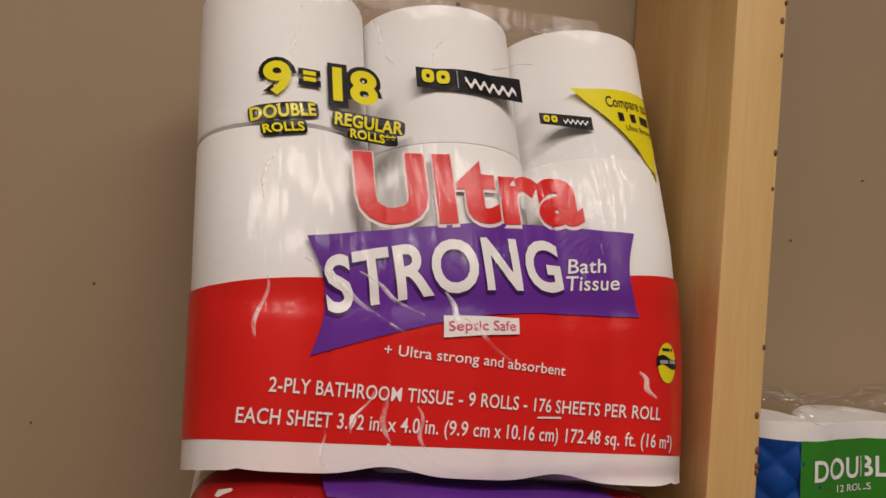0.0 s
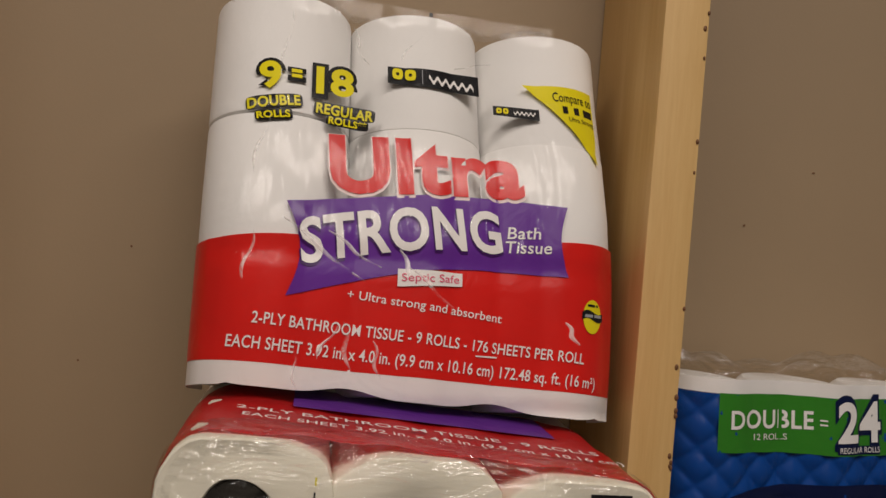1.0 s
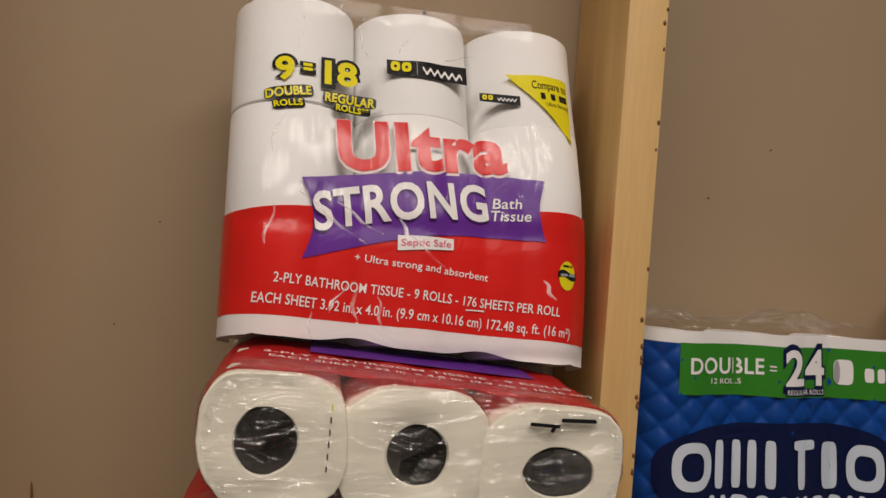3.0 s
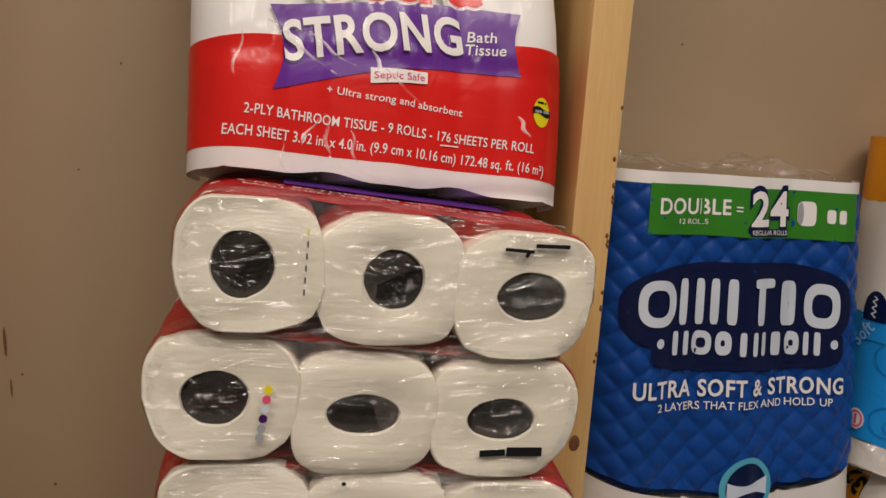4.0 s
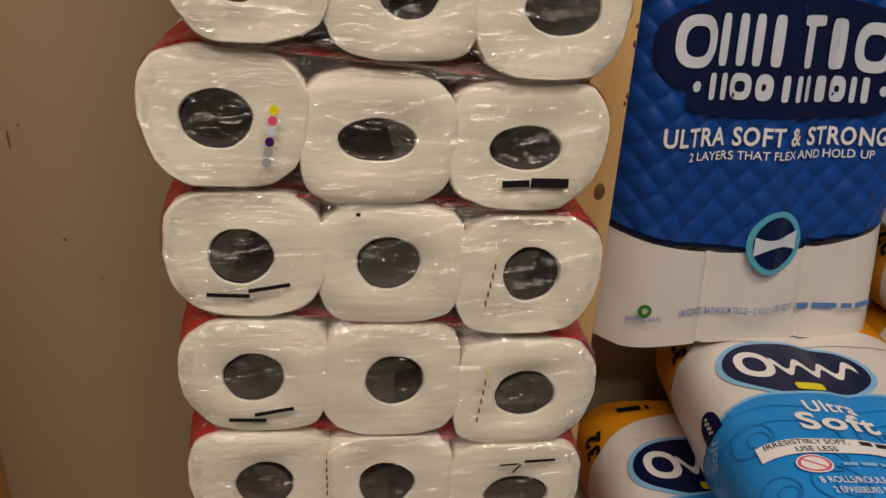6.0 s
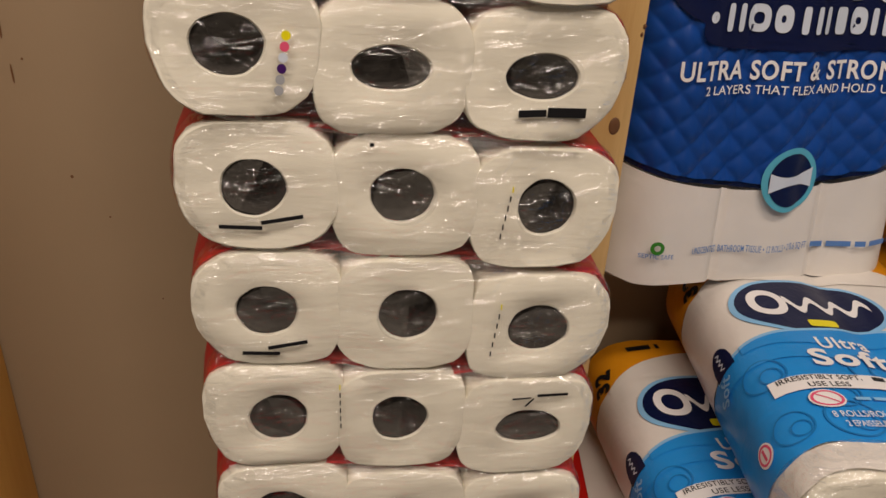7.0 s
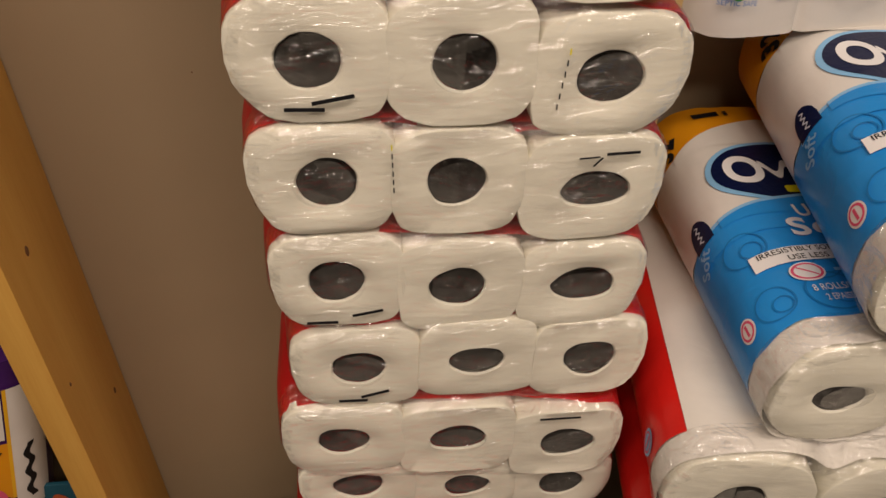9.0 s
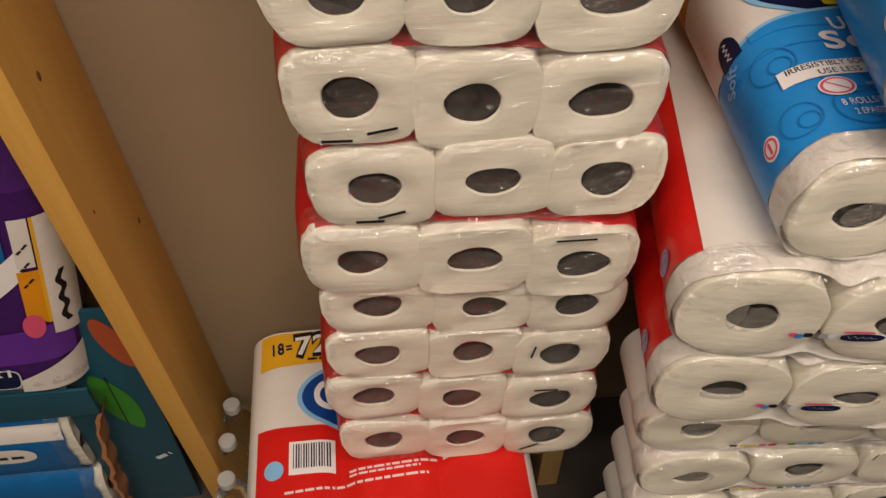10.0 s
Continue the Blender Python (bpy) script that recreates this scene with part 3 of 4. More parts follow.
# ---- the standing pack on top ----
def upright_pack():
    e = thing("toilet_paper_pack", pose(0.133, 0.478, 1.437, -14, 0, 8), "nine-roll tissue pack in red film leaning back on the stack", "toilet paper")
    r, step, mid = 0.0548, 0.1092, 0.0088

    def bend(v):
        return -0.015 * math.sin(math.pi * min(max(v, 0), 0.3) / 0.24)

    def surf(u, v, off):
        u0, u = u, u - mid
        s = u - step * max(-1, min(1, round(u / step)))
        d = r - math.sqrt(max(r * r - s * s, 1e-9))
        inner = abs(u) < step
        y = min(d, 0.0032 + 0.06 * max(0, d - 0.0032)) if inner else d
        row = (v / 0.1055) % 1.0
        seam = 0.0022 * math.exp(-((min(row, 1 - row) * 0.101) / 0.006) ** 2)
        return Vector((u0, y + seam + bend(v) - 0.6 * off, v))

    lift = (0.001, -0.001, -0.003)
    for c in range(3):
        for k in range(3):
            bm = bmesh.new()
            count = 36
            rings = []
            for z, f in ((0.001, 0.25), (0.0004, 0.965), (0.0012, 0.99), (0.003, 1.0), (0.05, 1.003), (0.103, 1.0), (0.1048, 0.99), (0.1054, 0.965), (0.1054, 0.25)):
                rings.append([bm.verts.new((r * f * math.cos(2 * math.pi * i / count), r + 0.0012 + r * f * math.sin(2 * math.pi * i / count) + bend(0.1055 * k + z), z)) for i in range(count)])
            for r0, r1 in zip(rings, rings[1:]):
                for i in range(count):
                    bm.faces.new((r0[i], r0[(i + 1) % count], r1[(i + 1) % count], r1[i]))
            bm.faces.new(rings[0][::-1])
            bm.faces.new(rings[-1])
            ob = part("roll", bm, PAPER_SIDE, e, "white toilet roll")
            short = (0.017, 0.008, 0.0)[c] if k == 0 else 0.0
            ob.location = ((c - 1) * step + mid, 0, 0.1055 * k + (lift[c] if k == 2 else short))
            ob.scale = (1, 1, 1 - short / 0.1055)

    # printed film: red below, clear above
    def around(u, v, off):
        lim = step + 0.045
        u -= mid
        if abs(u) <= lim:
            return surf(u + mid, v, off)
        sgn = math.copysign(1, u)
        w = (abs(u) - lim) / r + math.asin(0.045 / r)
        return Vector((mid + sgn * (step + (r + off) * math.sin(w)), r - (r + off) * math.cos(w) + bend(v), v))
    patch("red_print", e, around, RED, -0.225, 0.225, lambda u: 0.022 - 0.055 * max(-0.15, min(0.15, u)), lambda u: 0.122 + 0.05 * max(-0.153, min(0.153, u)), 0.0012, 110, 14, "red printed film")
    patch("white_hem", e, around, WHITE, -0.215, 0.215, lambda u: 0.0045 - 0.068 * max(-0.13, min(0.13, u)) + 0.005 * abs(math.sin((u - mid) / step * math.pi)) ** 5 * (abs(u - mid) < 1.3 * step), lambda u: 0.023 - 0.055 * max(-0.15, min(0.15, u)), 0.0008, 90, 6, "white film under the red print")
    banner = bmesh.new()
    grid = []
    for i in range(49):
        f = i / 48
        col = []
        for k in range(11):
            g = k / 10
            low = 0.0737 + 0.0285 * math.sin(min(1, f * 1.4) * 1.57) - 0.005 * max(0, f - 0.7)
            high = 0.141 + 0.017 * math.sin(f * 2.1)
            u = -0.0965 + 0.214 * f + (0.010 * math.sin(math.pi * g) * (1 - f) ** 6) - 0.006 * math.sin(math.pi * g) * f ** 6 + 0.003 * (1 - g) * (1 - f)
            col.append(banner.verts.new(surf(u, low + (high - low) * g, 0.0029)))
        grid.append(col)
    for c0, c1 in zip(grid, grid[1:]):
        for k in range(10):
            banner.faces.new((c0[k], c1[k], c1[k + 1], c0[k + 1]))
    part("purple_banner", banner, PURPLE, e, "purple printed banner")
    words(e, surf, "Ultra", (-0.0670, 0.1525), (0.0852, 0.1608), 0.0432, PALE_PINK, 0.0030, 0.056, space=1.08)
    words(e, surf, "Ultra", (-0.066, 0.154), (0.084, 0.1625), 0.0420, RED, 0.0042, 0.042, space=1.08)
    words(e, surf, "STRONG", (-0.0845, 0.0955), (0.0665, 0.1145), 0.0315, VIOLET, 0.0037, 0.038, 0.0, 0.006, space=1.07)
    words(e, surf, "STRONG", (-0.0835, 0.0975), (0.0660, 0.1160), 0.0310, WHITE, 0.0046, 0.026, 0.0, 0.006, space=1.07)
    words(e, surf, "Bath", (0.0690, 0.1275), (0.0960, 0.1290), 0.0092, WHITE, 0.0042, 0.01, 0.15)
    words(e, surf, "Tissue", (0.0680, 0.1165), (0.1040, 0.1180), 0.0092, WHITE, 0.0042, 0.01, 0.15)
    patch("white_flag", e, surf, WHITE, -0.0145, 0.034, lambda u: 0.0855 + 0.06 * (u + 0.0145), lambda u: 0.0985 - 0.01 * (u + 0.0145), 0.0038, 10, 2)
    words(e, surf, "Septic Safe", (-0.0115, 0.0895), (0.0315, 0.0905), 0.0058, PINK, 0.0046)
    words(e, surf, "+ Ultra strong and absorbent", (-0.0500, 0.0755), (0.0660, 0.0640), 0.0062, WHITE, 0.0030, 0.006)
    words(e, surf, "2-PLY BATHROOM TISSUE - 9 ROLLS - 176 SHEETS PER ROLL", (-0.1150, 0.0545), (0.1320, 0.0365), 0.0078, WHITE, 0.0030, 0.01)
    words(e, surf, "EACH SHEET 3.92 in. x 4.0 in. (9.9 cm x 10.16 cm) 172.48 sq. ft. (16 m\u00b2)", (-0.1310, 0.0385), (0.1440, 0.0185), 0.0082, WHITE, 0.0030, 0.01)
    patch("white_stroke", e, surf, WHITE, 0.0470, 0.0640, lambda u: 0.0385 - 0.02 * (u - 0.047), lambda u: 0.0395 - 0.01 * (u - 0.047), 0.0030, 6, 1)
    for body, a, b, h in (("9", (-0.1195, 0.2305), (-0.1035, 0.2325), 0.0215), ("=", (-0.0975, 0.2375), (-0.0895, 0.2378), 0.014), ("18", (-0.0790, 0.2320), (-0.0500, 0.2320), 0.0225)):
        words(e, surf, body, (a[0] - 0.0030, a[1] - 0.0012), (b[0] + 0.0030, b[1] - 0.0012), h + 0.001, BLACK, 0.0026, 0.13, space=0.95)
        words(e, surf, body, a, b, h, YELLOW, 0.0034, 0.035, space=0.95)
    for body, a, b in (("DOUBLE", (-0.1280, 0.2130), (-0.0900, 0.2180)), ("ROLLS", (-0.1210, 0.2040), (-0.0970, 0.2070)), ("REGULAR", (-0.0785, 0.2150), (-0.0350, 0.2130)), ("ROLLS**", (-0.0690, 0.2070), (-0.0400, 0.2050))):
        h = 0.0078 if body in ("DOUBLE", "REGULAR") else 0.0062
        blob("word_plate", e, surf, BLACK, (a[0] + b[0]) / 2, (a[1] + b[1]) / 2 + h / 2, (b[0] - a[0]) / 2 + 0.0016, h / 2 + 0.0016, 0.0028, 6, math.degrees(math.atan2(b[1] - a[1], b[0] - a[0])), 36)
        words(e, surf, body, a, b, h, YELLOW, 0.0040, 0.032, space=1.05)
    patch("brand_plate", e, surf, BLACK, -0.0236, 0.0508, lambda u: 0.2488 - 0.03 * (u + 0.0236), lambda u: 0.2640 + 0.012 * (u + 0.0236), 0.0022, 16, 3, "black printed brand plate")
    for u in (-0.0160, -0.0060):
        blob("brand_shape", e, surf, YELLOW, u, 0.2570 - 0.03 * u, 0.0042, 0.0050, 0.0040, 3, 0, 24, 0.3)
    patch("brand_shape", e, surf, GREY, 0.0030, 0.0036, 0.2495, 0.2625, 0.0040, 1, 3)
    hum = lambda u: 0.2545 - 0.05 * (u - 0.01) + 0.0024 * math.sin(u * 900)
    patch("brand_shape", e, surf, WHITE, 0.0085, 0.0460, lambda u: hum(u) - 0.0018, lambda u: hum(u) + 0.0018, 0.0040, 60, 1)
    patch("brand_plate", e, surf, BLACK, 0.0625, 0.1010, lambda u: 0.2325 - 0.05 * (u - 0.0625), lambda u: 0.2410, 0.0022, 10, 2, "small black printed brand plate")
    for u in (0.0670, 0.0725):
        blob("brand_shape", e, surf, YELLOW, u, 0.2365, 0.0022, 0.0026, 0.0040, 3, 0, 20, 0.3)
    tiny = lambda u: 0.2355 + 0.0012 * math.sin(u * 1700)
    patch("brand_shape", e, surf, WHITE, 0.0790, 0.0975, lambda u: tiny(u) - 0.0009, lambda u: tiny(u) + 0.0009, 0.0040, 50, 1)
    patch("yellow_corner", e, surf, YELLOW, 0.0884, 0.1530, lambda u: 0.2629 - 0.0640 * ((u - 0.0884) / 0.065) ** 1.05, lambda u: 0.2632 + 0.003 * (u - 0.0884) / 0.065, 0.0024, 22, 6, "yellow printed corner")
    words(e, surf, "Compare to", (0.1130, 0.2500), (0.1515, 0.2520), 0.0085, BLACK, 0.0032, 0.004)
    bars(e, surf, BLACK, (0.1210, 0.2395), (0.1510, 0.2410), 0.0068, 3, 0.0032)
    words(e, surf, "Ultra Strong", (0.1260, 0.2330), (0.1520, 0.2340), 0.0042, BLACK, 0.0032)
    blob("seal", e, surf, YELLOW, 0.1390, 0.0725, 0.0090, 0.0128, 0.0026)
    patch("seal_ribbon", e, surf, BLACK, 0.1290, 0.1495, lambda u: 0.0700 + 0.0015 * math.sin((u - 0.129) * 300), lambda u: 0.0760 + 0.0015 * math.sin((u - 0.129) * 300), 0.0032, 12, 1)
    bars(e, surf, GREY, (0.1315, 0.0717), (0.1475, 0.0722), 0.0022, 5, 0.0038)
    bars(e, surf, BLACK, (0.1340, 0.0800), (0.1440, 0.0800), 0.0018, 6, 0.0034)
    # clear film over all, gathered at the top
    def taut(u, v, off):
        p = around(u, v, off)
        if abs(u - mid) < step:
            p.y = bend(v) - 0.6 * off + 0.0012 * abs(math.sin((u - mid) / step * math.pi))
        return p
    film = part("clear_film", sheet(lambda i, j: taut(-0.20 + 0.41 * i, -0.002 + 0.319 * j, 0.0062 + 0.0006 * math.sin(40 * i) * math.sin(23 * j)), 120, 60), FILM_FRONT, e, "clear creased plastic film")
    film.visible_shadow = False
    # sharp folds in the film, with their highlights painted whitish
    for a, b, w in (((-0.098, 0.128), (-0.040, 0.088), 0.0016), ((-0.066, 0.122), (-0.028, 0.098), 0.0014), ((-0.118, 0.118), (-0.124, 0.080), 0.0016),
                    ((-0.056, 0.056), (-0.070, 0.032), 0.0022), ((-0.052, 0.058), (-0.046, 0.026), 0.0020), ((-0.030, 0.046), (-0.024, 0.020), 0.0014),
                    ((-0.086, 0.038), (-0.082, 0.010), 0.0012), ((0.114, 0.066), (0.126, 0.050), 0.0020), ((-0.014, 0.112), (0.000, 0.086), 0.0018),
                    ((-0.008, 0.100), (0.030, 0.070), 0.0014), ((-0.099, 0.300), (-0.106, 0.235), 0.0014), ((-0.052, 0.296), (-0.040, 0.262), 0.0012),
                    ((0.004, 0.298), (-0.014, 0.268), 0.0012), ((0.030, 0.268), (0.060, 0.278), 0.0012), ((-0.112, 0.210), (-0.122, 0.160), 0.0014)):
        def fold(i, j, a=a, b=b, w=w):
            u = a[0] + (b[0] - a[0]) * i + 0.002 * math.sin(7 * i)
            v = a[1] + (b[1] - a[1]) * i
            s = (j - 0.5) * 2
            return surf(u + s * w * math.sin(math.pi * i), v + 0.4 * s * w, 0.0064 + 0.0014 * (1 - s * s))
        k = part("film_crease", sheet(fold, 16, 4), CREASE, e, "fold in clear film, its glint painted whitish")
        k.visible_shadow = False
    crest = part("film_crest", sheet(lambda i, j: Vector((-0.15 + 0.30 * i + 0.004 * math.sin(30 * i), 0.018 + 0.03 * j + 0.006 * math.sin(17 * i + 3 * j) + bend(0.3), 0.312 + (0.022 + 0.006 * math.sin(9 * i) + 0.004 * math.sin(31 * i)) * math.sin(j * 2.2) * (1 - 0.35 * i))), 70, 10), BAG, e, "gathered clear film along the top")
    crest.visible_shadow = False
    patch("print_mark", e, lambda u, v, off: Vector((u, 0.02 + bend(0.3), v)), BLACK, 0.0148, 0.0180, 0.325, 0.329, 0, 1, 1)


upright_pack()

# printed face of the top lying pack, seen from its lower edge
slant = lambda u, v, off: Vector((u, v, 0.0500 - 0.085 * u + off))
words(p1, slant, "EACH SHEET 3.92 in. x 4.0 in. (9.9 cm x 10.16 cm)", (-0.115, 0.034), (0.13, 0.030), 0.009, WHITE, 0.0022, 0.01)
words(p1, slant, "2-PLY BATHROOM TISSUE - 9 ROLLS", (-0.12, 0.052), (0.12, 0.050), 0.009, WHITE, 0.0022, 0.01)
patch("purple_banner", p1, slant, PURPLE, -0.085, 0.10, lambda u: 0.080 + 0.05 * (u + 0.085), 0.150, 0.0018, 12, 4)


# ---- the tall blue pack ----
def quilted_pack():
    e = thing("toilet_paper_pack", pose(0.51, 0.553, 1.022, 0, 0, 5), "tall twelve-roll pack with blue quilted print and green band", "toilet paper")
    H, r, mid = 0.437, 0.058, 0.0095

    def across(u, v):
        f = 1 - v / H
        a, b = -0.155 + 0.012 * f, 0.124 + 0.055 * f
        return a + (b - a) * (u + 0.16) / 0.32

    def surf(u, v, off):
        w = u - mid
        s = w - 2 * r * max(-1, min(1, round(w / (2 * r))))
        d = r - math.sqrt(max(r * r - s * s, 1e-9))
        y = d if abs(w) > 2 * r else min(d, 0.006 + 0.12 * max(0, d - 0.006))
        return Vector((across(u, v), min(y, 0.045) - off, v))

    def quilt(u, v):
        p = 0.0335
        a, b = (u + v * 1.05) / p, (u - v * 1.05) / p
        pillow = abs(math.sin(math.pi * a)) * abs(math.sin(math.pi * b))
        return 0.0042 * pillow ** 0.6

    for c in range(3):
        for k in range(4):
            bm = bmesh.new()
            n = 32
            hh = 0.107
            rings = [[bm.verts.new((superellipse(0.93 * r * f, r * f, 2.7 if k == 0 else 2.0, i, n)[0], r + 0.010 + superellipse(r * f, r * f, 2.7 if k == 0 else 2.0, i, n)[1], z)) for i in range(n)]
                     for z, f in ((0.001, 0.25), (0.0012, 0.9), (0.006, 0.99), (0.05, 1.0), (hh - 0.004, 0.99), (hh, 0.9), (hh, 0.25))]
            for r0, r1 in zip(rings, rings[1:]):
                for i in range(n):
                    bm.faces.new((r0[i], r0[(i + 1) % n], r1[(i + 1) % n], r1[i]))
            bm.faces.new(rings[0][::-1])
            bm.faces.new(rings[-1])
            ob = part("roll", bm, PAPER_SIDE, e, "white toilet roll")
            v = k * 0.1085
            ob.location = (across((c - 1) * 2 * r + mid, v + 0.05), 0, v)
            ob.scale = (across(r, v + 0.05) / 2 / r - across(-r, v + 0.05) / 2 / r, 1, 1)
    foot = lambda u: 0.112 + 0.026 * (u / 0.16) ** 2
    patch("navy_border", e, surf, NAVY, -0.163, 0.182, lambda u: foot(u) - 0.006, 0.432, 0.0012, 64, 20, "dark blue printed border")
    part("quilted_print", sheet(lambda i, j: surf(-0.158 + 0.333 * i, foot(-0.158 + 0.333 * i) + (0.430 - foot(-0.158 + 0.333 * i)) * j, 0.002 + quilt(-0.158 + 0.333 * i, 0.13 + 0.30 * j)), 160, 150), BLUE, e, "blue quilted print")
    patch("white_top_edge", e, surf, WHITE, -0.163, 0.182, 0.430, 0.442, 0.0030, 40, 2)
    def hem(u, v, off):
        p = surf(u, v, off)
        w = (u - mid) / (2 * r)
        if abs(w) < 1:
            p.y = -off + 0.0045 * (0.5 + 0.5 * math.cos(math.pi * w)) + 0.0040 * math.exp(-((abs(abs(w) - 0.5) * 2 * r) / 0.004) ** 2) + 0.002 * (2 * abs(w - round(w))) ** 4
        return p
    patch("white_hem", e, hem, CREAM, -0.162, 0.181, lambda u: 0.003 + 0.03 * max(0, abs((u - mid) / (2 * r)) - 1.25), lambda u: foot(u) - 0.008, 0.0010, 110, 8, "white film over the lowest rolls")
    patch("green_band", e, surf, GREEN, -0.119, 0.148, 0.382, 0.431, 0.0062, 40, 4, "green printed band")
    words(e, surf, "DOUBLE", (-0.107, 0.4020), (-0.016, 0.4035), 0.0150, WHITE, 0.0068, 0.02)
    words(e, surf, "12 ROLLS", (-0.079, 0.3925), (-0.042, 0.3930), 0.0052, WHITE, 0.0068)
    words(e, surf, "=", (-0.011, 0.4035), (-0.004, 0.4035), 0.012, WHITE, 0.0068)
    words(e, surf, "24", (0.0030, 0.3900), (0.0630, 0.3915), 0.0405, NAVY, 0.0066, 0.07)
    words(e, surf, "24", (0.0060, 0.3945), (0.0600, 0.3955), 0.0330, WHITE, 0.0072, 0.03)
    patch("navy_strip", e, surf, NAVY, 0.006, 0.060, 0.3835, 0.3910, 0.0068, 6, 1)
    words(e, surf, "REGULAR ROLLS", (0.0080, 0.3850), (0.0585, 0.3855), 0.0048, WHITE, 0.0076)
    blob("roll_picture", e, surf, WHITE, 0.0840, 0.4080, 0.0115, 0.0125, 0.0068, 4)
    blob("roll_picture", e, surf, GREY, 0.0760, 0.4080, 0.0034, 0.0115, 0.0074)
    for u in (0.112, 0.126):
        blob("roll_picture", e, surf, WHITE, u, 0.4065, 0.0050, 0.0070, 0.0068, 4)
    blob("brand_oval", e, surf, NAVY, 0.0010, 0.3100, 0.1430, 0.0470, 0.0070, 2.8, 1.5, 60, label="dark blue brand oval")
    blob("brand_oval", e, surf, NAVY, 0.0140, 0.2700, 0.1200, 0.0250, 0.0072, 4, 0.5, 60)
    # the brand words as plain rings, bars and blocks
    def sign(kind, u, v, ru, rv, w):
        if kind == "ring":
            blob("brand_shape", e, surf, SILVER, u, v, ru, rv, 0.0088, 2.6, 0, 32, 1 - w / ru)
        elif kind == "pair":
            for side in (-1, 1):
                blob("brand_shape", e, surf, SILVER, u + side * (ru - w / 2), v, w / 2, rv, 0.0088, 5, 0, 20)
        else:
            blob("brand_shape", e, surf, SILVER, u, v, ru, rv, 0.0088, 5, 0, 20)

    for kind, u, ru in (("ring", -0.101, 0.0235), ("pair", -0.0575, 0.0155), ("bar", -0.030, 0.0050), ("bar", -0.010, 0.0052), ("bar", 0.026, 0.0054), ("bar", 0.030, 0.0145), ("bar", 0.064, 0.0100), ("ring", 0.105, 0.0210)):
        flat = kind == "bar" and ru == 0.0145
        sign(kind, u, (0.3365 if flat else 0.3165) - 0.25 * u * u, ru, 0.0050 if flat else 0.0235, 0.0098)
    for kind, u, ru in (("pair", -0.069, 0.0100), ("ring", -0.043, 0.0115), ("ring", -0.018, 0.0090), ("bar", 0.004, 0.0040), ("pair", 0.026, 0.0095), ("bar", 0.049, 0.0065), ("ring", 0.071, 0.0090), ("pair", 0.095, 0.0100)):
        sign(kind, u, 0.2735, ru, 0.0125, 0.0066)
    for u in (-0.095, 0.122):
        blob("brand_dot", e, surf, SILVER, u, 0.2735, 0.0048, 0.0050, 0.0072)
    words(e, surf, "ULTRA SOFT & STRONG", (-0.1225, 0.2160), (0.138, 0.2200), 0.0175, WHITE, 0.0066, 0.022)
    words(e, surf, "2 LAYERS THAT FLEX AND HOLD UP", (-0.0920, 0.2020), (0.1240, 0.2065), 0.0085, WHITE, 0.0066, 0.006)
    blob("ring", e, surf, TEALRING, 0.022, 0.1165, 0.0335, 0.0345, 0.0062, 2.0, 0, 48, label="teal ring emblem")
    blob("emblem", e, surf, NAVY, 0.022, 0.1165, 0.0270, 0.0285, 0.0068, 2.0, 0, 48)
    patch("bow", e, surf, SILVER, -0.0040, 0.0480, lambda u: 0.1165 - 0.0045 - 9.0 * (u - 0.022) ** 2 + 0.1 * (u - 0.022), lambda u: 0.1165 + 0.0045 + 9.0 * (u - 0.022) ** 2 + 0.1 * (u - 0.022), 0.0076, 16, 3, "silvery twisted bow")
    blob("safety_icon", e, surf, GREEN, -0.1200, 0.0480, 0.0070, 0.0072, 0.0090, inner=0.45)
    words(e, surf, "SEPTIC SAFE", (-0.1370, 0.0365), (-0.1020, 0.0365), 0.0048, PRINTBLUE, 0.0090, 0.01)
    words(e, surf, "UNSCENTED BATHROOM TISSUE \u2022 12 ROLLS \u2022 218.6 SQ FT", (-0.0780, 0.0380), (0.0560, 0.0395), 0.0075, PRINTBLUE, 0.0090, 0.01)
    bars(e, surf, PRINTBLUE, (0.062, 0.0398), (0.156, 0.0420), 0.0062, 8, 0.0090)
    def taut(u, v, off):
        p = surf(u, v, off)
        if abs(u - mid) < 2 * r:
            p.y = -off + 0.002 * abs(math.sin((u - mid) / (2 * r) * math.pi))
        return p
    f = part("clear_film", sheet(lambda i, j: taut(-0.160 + 0.340 * i, 0.001 + 0.43 * j, 0.0105), 90, 40), FILM_FRONT, e, "clear plastic film")
    f.visible_shadow = False
    c = part("film_crest", sheet(lambda i, j: Vector((across(-0.155 + 0.332 * i, H), 0.012 + 0.09 * j + 0.004 * math.sin(21 * i), H + 0.004 + (0.014 + 0.007 * math.sin(11 * i + 1) + 0.004 * math.sin(37 * i)) * math.sin(j * 3.0))), 70, 12), BAG, e, "loose clear film on top")
    c.visible_shadow = False


quilted_pack()


